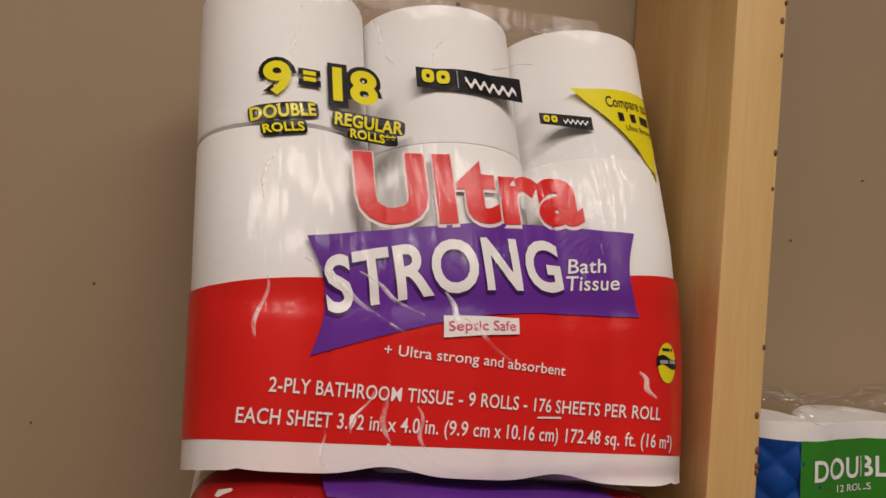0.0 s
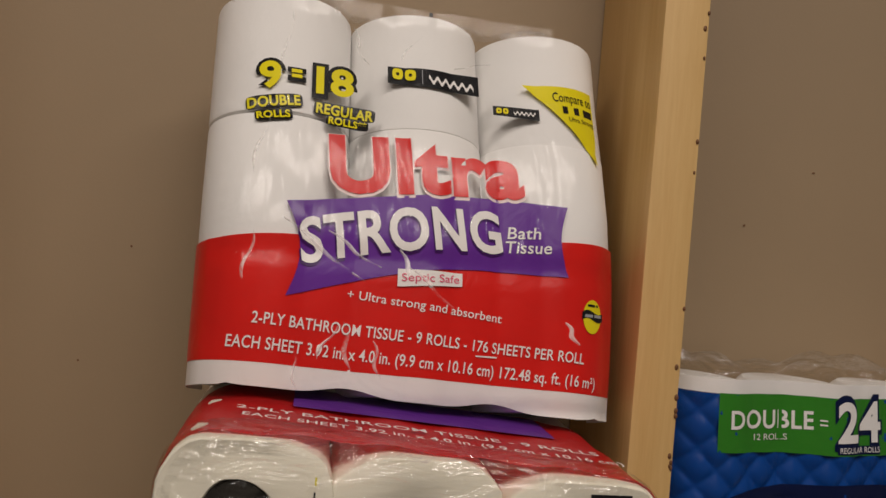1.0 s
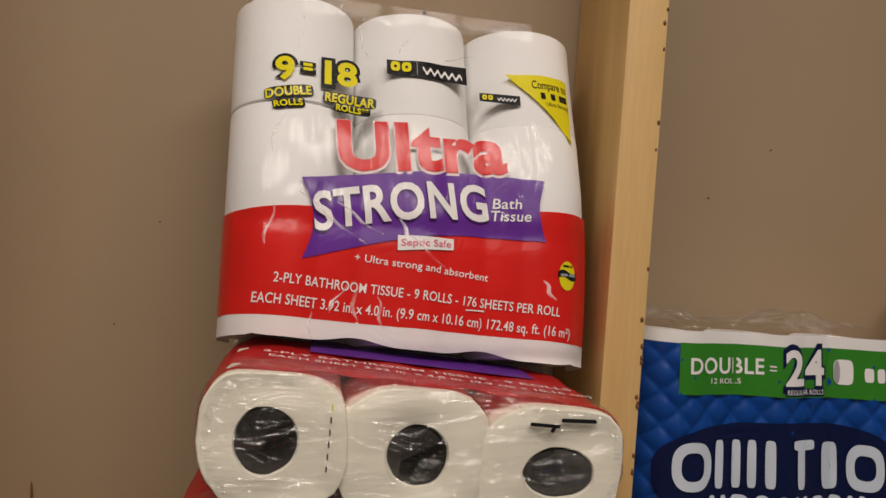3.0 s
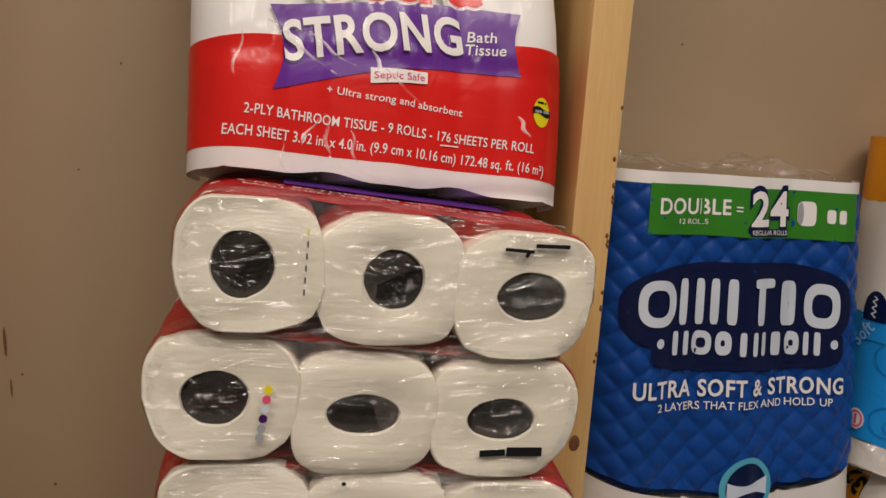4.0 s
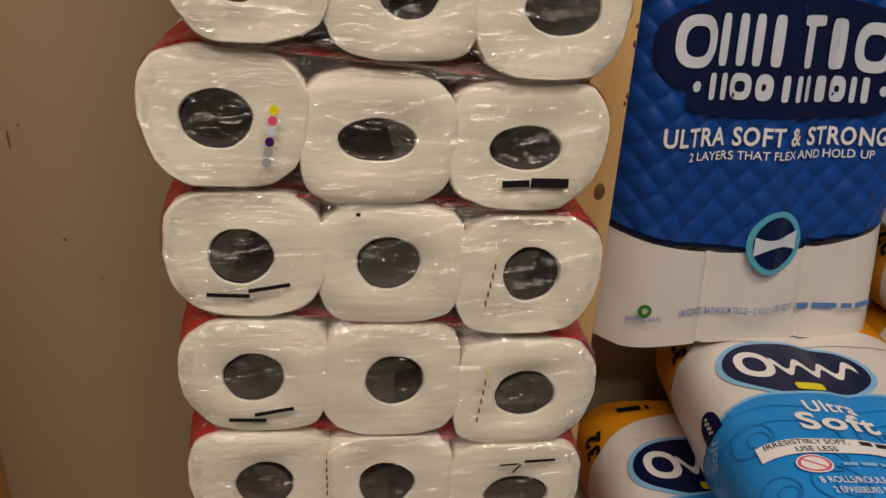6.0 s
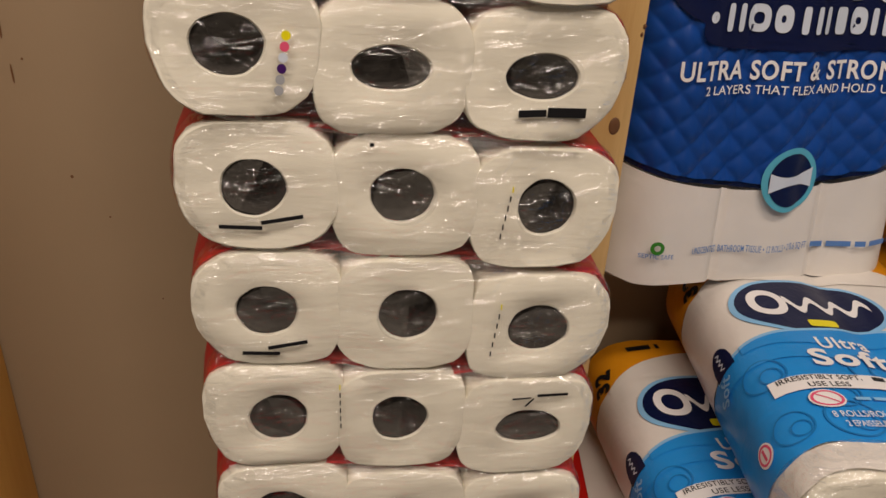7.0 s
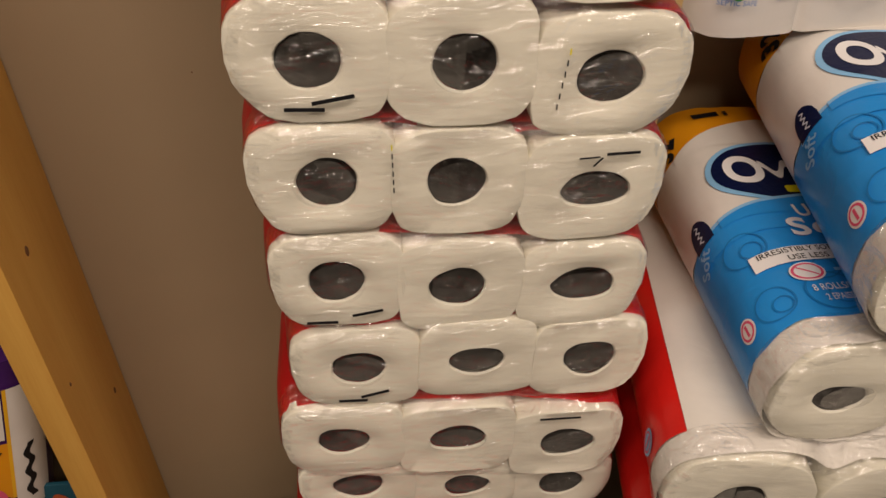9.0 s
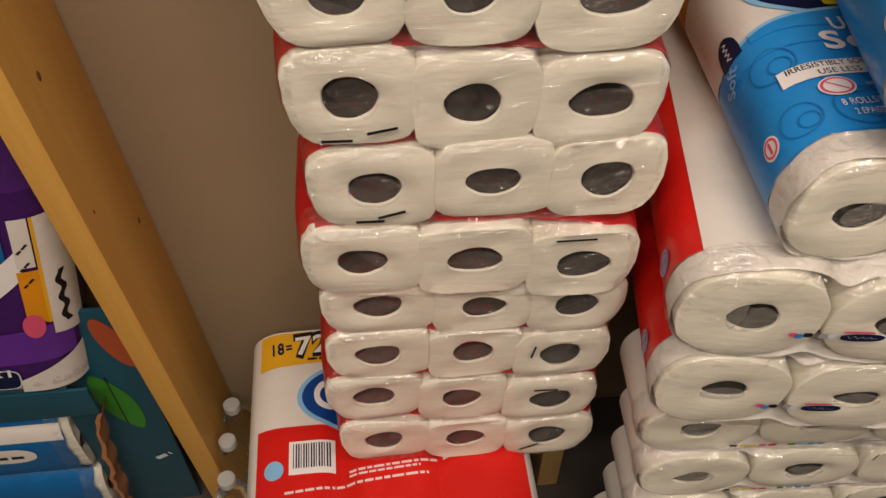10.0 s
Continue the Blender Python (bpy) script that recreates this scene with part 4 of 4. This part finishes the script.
# ---- packs with their roll ends to the front ----
def end_pack(m, label, nx, w, h, length, bands, seed, group="", core=0.021, n=2.6, notch=0.011):
    """A long pack lying down: nx rolls wide, roll ends at y = 0, printed film in bands behind.
    Returns the thing and the upper face as surf(u, v, off)."""
    e = thing("toilet_paper_pack", m, label, "toilet paper", group)
    rnd = random.Random(seed)
    body = []
    for i in range(nx):
        x = (i - (nx - 1) / 2) * w
        body.append((x, h / 2 + rnd.uniform(-0.002, 0.002), w / 2 + 0.001, h / 2, n, 0))
    for x, z, a, b, nn, _ in body:
        q = rnd.uniform(0.55, 0.95)
        paper, tube = roll_mesh(a - 0.0025, b - 0.0035, core * 1.08, core * q, nn, 0.1, rnd.random(), rnd.uniform(-0.004, 0.004), rnd.uniform(-0.006, 0.004))
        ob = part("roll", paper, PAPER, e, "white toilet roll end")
        ob.location = (x, 0, z)
        part("core", tube, CARD, ob, "cardboard core, coloured near black for its inner shade")
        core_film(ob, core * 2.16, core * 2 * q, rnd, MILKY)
    for k, (y0, y1, mat, word) in enumerate(bands):
        sleeve("wrapper", e, body, y0, y1, 0.0012 + 0.0002 * k, mat, word, count=160, seed=seed, ripple=0.0003, notch=notch)
    ring = sleeve_ring(body, 0.001, notch)
    bm = bmesh.new()
    bm.faces.new([bm.verts.new((x, length, z)) for x, z in ring])
    part("end_fold", bm, bands[-1][2], e)
    end_film(e, body, seed, notch=notch)
    fine = resample(ring, 400)
    top = min((k for k in range(400) if fine[k].y > h / 2), key=lambda k: abs(fine[k].x))
    step = sum((fine[k] - fine[k - 1]).length for k in range(400)) / 400

    def surf(u, v, off):
        """u runs round the film from the middle of the upper face, v along the pack."""
        k = top - u / step
        k0 = math.floor(k)
        p, q = fine[k0 % 400], fine[(k0 + 1) % 400]
        c, d = p + (q - p) * (k - k0), (q - p).normalized()
        lift = 0.0014 + 0.6 * off
        return Vector((c.x + d.y * lift, v, c.y - d.x * lift))

    return e, surf


def soft_pack(m, label, seed):
    """An eight-roll pack: sky-blue print, dark blue oval, orange band at its far end."""
    bands = ((0.003, 0.034, CREAM, "white film over the roll edge"), (0.034, 0.180, SKY, "sky-blue printed film"), (0.180, 0.305, CREAM, "creamy white film"), (0.305, 0.375, ORANGE, "orange printed band"))
    e, s = end_pack(m, label, 2, 0.128, 0.118, 0.375, bands, seed, "blue and orange eight-roll packs", n=2.5, notch=0.004)
    arc = lambda u: 0.178 + 0.020 * math.cos(u / 0.128 * 1.5)
    patch("blue_print", e, s, SKY, -0.160, 0.160, 0.150, arc, 0.0008, 48, 4)
    patch("pale_edge", e, s, PALE, -0.160, 0.160, arc, lambda u: arc(u) + 0.004, 0.0010, 48, 1)
    patch("white_arc", e, s, CREAM, -0.130, 0.130, 0.295, lambda u: 0.300 + 0.046 * math.cos(u / 0.128 * 1.5), 0.0008, 40, 5)
    q = lambda u, v, off: s(u - 0.036, v, off)
    blob("brand_oval", e, q, PALE, 0.004, 0.242, 0.079, 0.054, 0.0014, 2.1, 0, 48)
    blob("brand_oval", e, q, NAVY, 0.004, 0.242, 0.073, 0.049, 0.0020, 2.1, 0, 48, label="dark blue brand oval")
    patch("blue_print", e, q, SKY, -0.085, 0.090, 0.172, lambda u: arc(u - 0.036) - 0.0005, 0.0026, 30, 3)
    patch("pale_edge", e, q, PALE, -0.085, 0.090, lambda u: arc(u - 0.036) - 0.0005, lambda u: arc(u - 0.036) + 0.0035, 0.0027, 30, 1)
    blob("brand_shape", e, q, WHITE, -0.038, 0.245, 0.019, 0.024, 0.0030, 2.2, 0, 30, 0.58)
    wave = lambda u: 0.243 + 0.010 * math.sin(u * 240)
    patch("brand_shape", e, q, WHITE, -0.020, 0.066, lambda u: wave(u) - 0.0060, lambda u: wave(u) + 0.0060, 0.0030, 60, 2)
    blob("yellow_spot", e, q, YELLOW, 0.004, 0.208, 0.014, 0.0060, 0.0034, 6)
    words(e, q, "Ultra", (-0.016, 0.164), (0.032, 0.166), 0.018, WHITE, 0.0030, 0.02)
    words(e, q, "Soft", (-0.032, 0.136), (0.042, 0.138), 0.025, WHITE, 0.0030, 0.03)
    patch("white_strip", e, q, WHITE, -0.080, 0.078, lambda u: 0.1020 + 0.03 * u, lambda u: 0.1220 + 0.03 * u, 0.0026, 16, 1)
    words(e, q, "IRRESISTIBLY SOFT,", (-0.073, 0.1120), (0.000, 0.1140), 0.0066, BLACK, 0.0034, 0.006)
    words(e, q, "USE LESS", (-0.050, 0.1025), (-0.014, 0.1035), 0.0066, BLACK, 0.0034, 0.006)
    bars(e, q, BLACK, (0.010, 0.1140), (0.070, 0.1158), 0.0058, seed, 0.0034)
    blob("badge", e, q, WHITE, -0.042, 0.0860, 0.0150, 0.0120, 0.0028)
    blob("badge_ring", e, q, PINK, -0.042, 0.0860, 0.0135, 0.0105, 0.0034, inner=0.82)
    patch("badge_stroke", e, q, PINK, -0.050, -0.034, lambda u: 0.0850 - 0.7 * (u + 0.042), lambda u: 0.0868 - 0.7 * (u + 0.042), 0.0036, 4, 1)
    bars(e, q, PALE, (-0.018, 0.0850), (0.024, 0.0865), 0.004, seed + 1, 0.0028)
    words(e, q, "8 ROLLS/ROULEAUX", (-0.046, 0.0610), (0.026, 0.0640), 0.0080, WHITE, 0.0028)
    words(e, q, "2 EPAISSEURS PAR ROULEAU", (-0.040, 0.0490), (0.044, 0.0520), 0.0075, WHITE, 0.0028)
    for k in range(7):
        cu, cv, r = -0.115 + 0.05 * (k % 5), 0.062 + 0.036 * (k % 3), 0.018 + 0.003 * (k % 4)
        blob("swirl", e, s, SWIRL, cu, cv, r, r, 0.0009, 2, 0, 32, 0.92)
        blob("swirl", e, s, SWIRL, cu + 0.006, cv - 0.004, 0.5 * r, 0.5 * r, 0.0009, 2, 0, 24, 0.86)
    words(e, s, "32", (-0.130, 0.302), (-0.118, 0.332), 0.022, BLACK, 0.0022, 0.05)
    bars(e, s, BLACK, (-0.090, 0.350), (-0.050, 0.354), 0.009, seed + 2, 0.0022)
    patch("brand_mark", e, s, NAVY, -0.158, -0.130, 0.172, lambda u: 0.186 + 0.020 * math.sin((u + 0.158) / 0.028 * math.pi) ** 0.5, 0.0024, 14, 4)
    patch("brand_shape", e, lambda u, v, off: s(v, u, off), SILVER, 0.176, 0.200, lambda u: -0.1455 + 0.002 * math.sin(u * 900), lambda u: -0.1430 + 0.002 * math.sin(u * 900), 0.0032, 30, 1)
    words(e, s, "Soft", (-0.158, 0.140), (-0.140, 0.164), 0.015, PALE, 0.0028, 0.02)
    blob("side_badge", e, s, WHITE, -0.147, 0.058, 0.0100, 0.0120, 0.0024)
    blob("badge_ring", e, s, PINK, -0.147, 0.058, 0.0084, 0.0100, 0.0030, inner=0.76)
    patch("badge_stroke", e, s, PINK, -0.1484, -0.1456, 0.052, 0.064, 0.0032, 2, 2)
    face = lambda u, v, off: Vector((u, -0.0058 - off, v))
    blob("brand_shape", e, face, NAVY, -0.010, 0.084, 0.022, 0.0075, 0, 2.6, 6, 24)
    patch("brand_shape", e, face, SILVER, -0.026, 0.006, lambda u: 0.0830 + 0.002 * math.sin(u * 800), lambda u: 0.0848 + 0.002 * math.sin(u * 800), 0.0004, 30, 1)
    blob("print_mark", e, face, YELLOW, -0.004, 0.058, 0.006, 0.003, 0, 4, 20, 14)
    return e


soft_pack(pose(0.516, 0.276, 0.774, 0, 0, -2), "eight-roll pack in sky-blue and orange film, lying beneath another", 31)
soft_pack(pose(0.558, 0.256, 0.899, 1.5, 0, -8), "eight-roll pack in sky-blue film lying across another pack", 32)
soft_pack(pose(0.828, 0.688, 1.139, 90, 0, 0), "eight-roll pack in sky-blue film standing upright", 33)
soft_pack(pose(0.845, 0.31, 1.019, 0, 0, -2), "eight-roll pack in sky-blue film lying flat under another", 34)
soft_pack(pose(0.852, 0.30, 0.899, 0, 0, 0), "eight-roll pack in sky-blue film lying on other packs", 35)


def wide_pack(m, label, seed, red, length=0.40, high=0.122):
    """Three rolls wide; the red ones are white above, the others white all round."""
    side = RED if red else CREAM
    word = "red printed film" if red else "creamy white film"
    bands = ((0.004, 0.034, CREAM, "white film over the roll edge"), (0.034, length, side, word)) if red else ((0.004, length, CREAM, word),)
    e, s = end_pack(m, label, 3, 0.137, high, length, bands, seed, "wide packs in the second stack", n=2.35, notch=0.014)
    if red:
        patch("white_top", e, s, CREAM, -0.196, 0.196, 0.0290, length - 0.002, 0.0006, 110, 6, "white upper film")
    face = lambda u, v, off: Vector((u, -0.0058, v))
    rnd = random.Random(seed)
    if red:
        for u, ink in ((-0.095, PINK), (-0.090, SKY), (-0.082, BLACK), (-0.068, GREY), (-0.061, SILVER)):
            blob("print_mark", e, face, ink, u, 0.046 + rnd.uniform(-0.003, 0.003), 0.0042, 0.0034, 0, 3, rnd.uniform(-20, 20), 14)
        blob("brand_shape", e, face, NAVY, -0.033, 0.047, 0.020, 0.0056, 0, 2.6, 4, 22)
        patch("brand_shape", e, face, SILVER, -0.047, -0.020, lambda u: 0.0462 + 0.0014 * math.sin(u * 900), lambda u: 0.0474 + 0.0014 * math.sin(u * 900), 0, 30, 1)
        blob("print_mark", e, face, PINK, -0.038, 0.0545, 0.014, 0.0016, 0, 4, 4, 14)
        side_face = lambda u, v, off: Vector((-0.2085 - off, u, v))
        for v in (0.062,):
            blob("side_badge", e, side_face, PALE, 0.058, v, 0.012, 0.015, 0, 2, 0, 24)
            blob("badge_ring", e, side_face, PINK, 0.058, v, 0.0095, 0.012, 0.0006, 2, 0, 24, 0.8)
            patch("badge_stroke", e, side_face, PINK, 0.0565, 0.0595, v - 0.008, v + 0.008, 0.0006, 1, 1)
    else:
        for k, ink in enumerate((BLACK, YELLOW, YELLOW, PINK, RED, PALE_PINK, GREEN, PALE, SKY, PRINTBLUE)):
            u = -0.095 + 0.0115 * k
            patch("print_mark", e, face, ink, u, u + 0.0085, 0.0165, 0.0205, 0, 1, 1)
        bars(e, face, GREY, (0.030, 0.018), (0.105, 0.0195), 0.0026, seed, 0)
        blob("print_mark", e, face, BLACK, 0.074, 0.088, 0.0012, 0.008, 0, 2.5, -14, 14)
    return e


wide_pack(pose(0.520, 0.248, 0.648, 0, 1.2, -9), "red and white tissue pack carrying blue packs", 41, True)
wide_pack(pose(0.526, 0.250, 0.522, 0, 1.2, -8), "red and white tissue pack in the lower stack", 42, True)
wide_pack(pose(0.543, 0.285, 0.413, 0, 0, -4), "white tissue pack in the lower stack", 43, False, 0.115, 0.106)
low = wide_pack(pose(0.560, 0.280, 0.308, 0, 0, -3), "white tissue pack with coloured print marks", 44, False, 0.115, 0.102)
for k in range(4):
    copy_thing(low, pose(0.565 + 0.004 * (k % 2), 0.279, 0.203 - 0.1047 * k, 0, 0, -3))
deep = wide_pack(pose(1.005, 0.296, -0.098, 0, 0, 0), "white tissue pack in the far stack", 45, False)
for k in range(1, 8):
    copy_thing(deep, pose(1.005, 0.296, -0.098 + 0.1248 * k, 0, 0, 0))


# ---- the flat red pack under the stack ----
def big_red(z, label, red):
    bands = ((0.014, 0.40, CREAM, "creamy white film"),)
    e, s = end_pack(pose(0.050, 0.215, z), label, 3, 0.131, 0.128, 0.40, bands, 51, "large flat packs")
    if red:
        patch("red_print", e, s, RED, -0.186, 0.190, 0.010, 0.236, 0.0010, 30, 8, "red printed film")
        patch("yellow_band", e, s, AMBER, -0.186, 0.190, lambda u: 0.335 + 0.020 * ((u + 0.186) / 0.376), 0.396, 0.0010, 30, 3, "yellow printed band")
        words(e, s, "18", (-0.166, 0.358), (-0.149, 0.359), 0.020, NAVY, 0.0020, 0.03)
        words(e, s, "=", (-0.146, 0.360), (-0.137, 0.361), 0.018, NAVY, 0.0020, 0.03)
        words(e, s, "72", (-0.134, 0.352), (-0.080, 0.356), 0.038, BLACK, 0.0018, 0.08)
        words(e, s, "72", (-0.131, 0.355), (-0.083, 0.359), 0.031, WHITE, 0.0026, 0.02)
        bars(e, s, NAVY, (-0.115, 0.344), (-0.060, 0.346), 0.004, 5, 0.0020)
        blob("brand_oval", e, s, PALE, -0.038, 0.282, 0.092, 0.056, 0.0014, 2.0, 0, 48)
        blob("brand_oval", e, s, BLUE, -0.038, 0.282, 0.085, 0.050, 0.0020, 2.0, 0, 48, label="blue brand oval")
        blob("brand_shape", e, s, WHITE, -0.086, 0.284, 0.020, 0.024, 0.0028, 2, 0, 30, 0.6)
        patch("barcode_panel", e, s, WHITE, -0.140, -0.078, 0.163, 0.212, 0.0020, 6, 1)
        for k in range(15):
            patch("barcode_bar", e, s, NAVY, -0.1345 + 0.0034 * k, -0.1345 + 0.0034 * k + (0.0020 if k % 3 else 0.0012), 0.172, 0.208, 0.0026, 1, 1)
        blob("badge", e, s, PALE, -0.160, 0.172, 0.013, 0.014, 0.0018)
        bars(e, s, PALE_PINK, (-0.055, 0.160), (0.105, 0.171), 0.0034, 9, 0.0018)
        bars(e, s, PALE_PINK, (-0.055, 0.154), (0.040, 0.1605), 0.0030, 19, 0.0018)
        bars(e, s, PALE_PINK, (-0.145, 0.136), (0.05, 0.149), 0.0036, 10, 0.0018)
        rnd = random.Random(4)
        for k in range(26):
            blob("leaf_print", e, s, PINK if k % 5 == 0 else RED, rnd.uniform(-0.17, 0.17), rnd.uniform(0.02, 0.15), 0.014, 0.012, 0.0013 + 0.00002 * k, 2, 0, 18, 0.86)
    else:
        patch("orange_print", e, s, ORANGE, -0.190, 0.190, 0.02, 0.2, 0.001, 20, 4)
    return e


big_red(0.152, "large red and yellow tissue pack lying flat under the stack", True)
big_red(0.014, "orange and white tissue pack under a red pack", False)
big_red(-0.124, "orange and white tissue pack lying on the floor", False)


# ---- water bottles ----
def water_bottle(x, y):
    e = thing("water_bottle", pose(x, y, LOW), "clear plastic water bottle with a white cap", "bottle", "bottles behind the packs")
    prof = ((0.0, 0.004), (0.024, 0.002), (0.0295, 0.008), (0.0300, 0.03), (0.0288, 0.05), (0.0302, 0.07), (0.0288, 0.09), (0.0302, 0.11), (0.0300, 0.135), (0.026, 0.160), (0.016, 0.180), (0.0125, 0.188), (0.0125, 0.198))
    bm = bmesh.new()
    n = 24
    rings = [[bm.verts.new((max(r, 0.0005) * math.cos(2 * math.pi * i / n), max(r, 0.0005) * math.sin(2 * math.pi * i / n), z)) for i in range(n)] for r, z in prof]
    for r0, r1 in zip(rings, rings[1:]):
        for i in range(n):
            bm.faces.new((r0[i], r0[(i + 1) % n], r1[(i + 1) % n], r1[i]))
    part("body", bm, BOTTLE, e).visible_shadow = False
    bm = bmesh.new()
    bmesh.ops.create_cone(bm, cap_ends=True, segments=28, radius1=0.0145, radius2=0.0138, depth=0.016)
    bmesh.ops.bevel(bm, geom=[q for q in bm.edges if abs(q.verts[0].co.z - q.verts[1].co.z) < 1e-5], offset=0.0015, segments=2, affect="EDGES")
    cap = part("cap", bm, CAPS, e, "white screw cap")
    cap.location = (0, 0, 0.204)


for k in range(5):
    water_bottle(-0.212 - 0.003 * (k % 2), 0.355 + 0.068 * k)


# ---- the bay beyond the board ----
def purple_pack():
    e, s = end_pack(pose(-0.530, 0.655, 0.316, 90, 11, 6), "purple and white tissue pack standing upside down on a torn box", 2, 0.152, 0.13, 0.38,
                    ((0.012, 0.38, VIOLET, "purple printed film"),), 61, core=0.022)
    sweep = lambda u: 0.150 + 0.75 * (u - 0.01) + 3.0 * max(0, u - 0.02) ** 2
    patch("violet_glow", e, s, PURPLE, -0.13, 0.150, lambda u: 0.060 + 0.1 * u, lambda u: 0.120 + 0.2 * u, 0.0010, 24, 3)
    patch("white_sweep", e, s, WHITE, -0.170, 0.104, lambda u: sweep(u), lambda u: sweep(u) + 0.050, 0.0014, 30, 3, "white printed sweep")
    patch("blue_print", e, s, BAGBLUE, -0.170, 0.090, lambda u: sweep(u) + 0.050, lambda u: max(sweep(u) + 0.055, 0.372), 0.0014, 24, 3)
    patch("white_corner", e, s, CREAM, 0.072, 0.170, 0.004, lambda u: 0.030 + 0.62 * (u - 0.072) - 2.0 * max(0, u - 0.12) ** 2, 0.0016, 14, 4, "cream printed corner")
    patch("cream_panel", e, s, CREAM, 0.126, 0.172, lambda u: 0.125 - 0.3 * (u - 0.126), 0.340, 0.0018, 12, 6, "cream brand panel")
    patch("panel_edge", e, s, AMBER, 0.122, 0.126, 0.150, 0.340, 0.0020, 2, 6)
    patch("orange_print", e, s, ORANGE, 0.098, 0.122, lambda u: 0.150 + 0.8 * (0.122 - u), 0.252, 0.0018, 8, 5)
    patch("cream_panel", e, s, CREAM, 0.100, 0.120, 0.258, 0.340, 0.0018, 6, 4)
    blob("red_drop", e, s, PINK, 0.104, 0.148, 0.013, 0.024, 0.0030)
    patch("brand_shape", e, lambda u, v, off: s(v, u, off), BLACK, 0.140, 0.240, lambda u: 0.1400 + 0.0030 * math.sin(u * 190), lambda u: 0.1480 + 0.0030 * math.sin(u * 190), 0.0030, 50, 1)
    for k in range(3):
        bars(e, lambda u, v, off: s(v, u, off), BLACK, (0.285 - 0.03 * k, 0.102), (0.300 - 0.03 * k, 0.114), 0.003, 71 + k, 0.0030)
    blob("navy_tag", e, s, SILVER, 0.050, 0.034, 0.023, 0.022, 0.0020, 3.5)
    blob("navy_tag", e, s, NAVY, 0.050, 0.034, 0.021, 0.020, 0.0024, 3.5)
    words(e, s, "12", (0.062, 0.042), (0.038, 0.042), -0.016, WHITE, 0.0030, 0.02)
    return e


purple_pack()
end_pack(pose(-0.440, 0.620, LOW + 0.004, 0, 0, 90), "blue tissue pack on the floor inside a torn box", 2, 0.070, 0.14, 0.26, ((0.012, 0.26, BAGBLUE, "blue printed film"),), 62)
inner_pack, inner_top = end_pack(pose(-0.440, 0.620, LOW + 0.150, 0, 0, 90), "blue tissue pack seen through a torn box", 2, 0.070, 0.170, 0.26, ((0.012, 0.26, BAGBLUE, "blue printed film"),), 63)
# its print faces the aisle: a cream upper edge and a pale brand panel
patch("cream_edge", inner_pack, inner_top, CREAM, -0.100, -0.066, 0.012, 0.25, 0.0014, 8, 10)
blob("brand_panel", inner_pack, inner_top, CREAM, -0.135, 0.110, 0.020, 0.045, 0.0018, 2.4)
bars(inner_pack, inner_top, BLACK, (-0.134, 0.085), (-0.134, 0.135), 0.008, 73, 0.0026)


def printed_box():
    """A shipping box with its front torn open; the panel beside the tear stands higher."""
    e = thing("cardboard_box", pose(-0.50, 0.535, LOW), "teal printed cardboard box, front torn open, leaf and flower print", "box")
    part("front_panel", box(bmesh.new(), (-0.22, 0.0, 0.362), (0.130, 0.005, 0.428), 0.001), TEALBOX, e)
    part("top_panel", box(bmesh.new(), (-0.22, 0.0055, 0.422), (0.100, 0.155, 0.428), 0.001), TEALBOX, e)
    part("far_side", box(bmesh.new(), (-0.226, 0.0, 0.0), (-0.221, 0.155, 0.428), 0.001), TEALBOX, e)
    tall = part("side_panel", box(bmesh.new(), (0.062, 0.036, 0.0), (0.199, 0.042, 0.560), 0.001), TEALBOX, e, "teal panel with printed flower")
    face = lambda u, v, off: Vector((u, 0.036 - off, v))
    blob("leaf_print", tall, face, GREEN, 0.142, 0.334, 0.026, 0.080, 0.0012, 1.6, 14)
    patch("leaf_vein", tall, face, BLACK, 0.141, 0.143, 0.270, 0.405, 0.0016, 1, 4)
    blob("flower_print", tall, face, FLOWER, 0.178, 0.485, 0.018, 0.060, 0.0014, 2, 14)
    bars(tall, face, SILVER, (0.160, 0.150), (0.186, 0.165), 0.009, 3, 0.0014)
    rnd = random.Random(8)
    torn = bmesh.new()
    rag = []
    for k in range(21):
        f = k / 20
        x = 0.130 - 0.055 * f ** 0.6 + rnd.uniform(-0.005, 0.005)
        z = 0.362 * (1 - f)
        rag.append([torn.verts.new((x + dx, dy, z + rnd.uniform(-0.002, 0.002))) for dx, dy in ((-0.002, 0.0), (0.002 + rnd.uniform(0, 0.004), 0.001), (0.004, 0.034))])
    for r0, r1 in zip(rag, rag[1:]):
        for k in range(2):
            torn.faces.new((r0[k], r1[k], r1[k + 1], r0[k + 1]))
    part("torn_edge", torn, RAW_CARD, e, "torn orange-brown card edge")


printed_box()
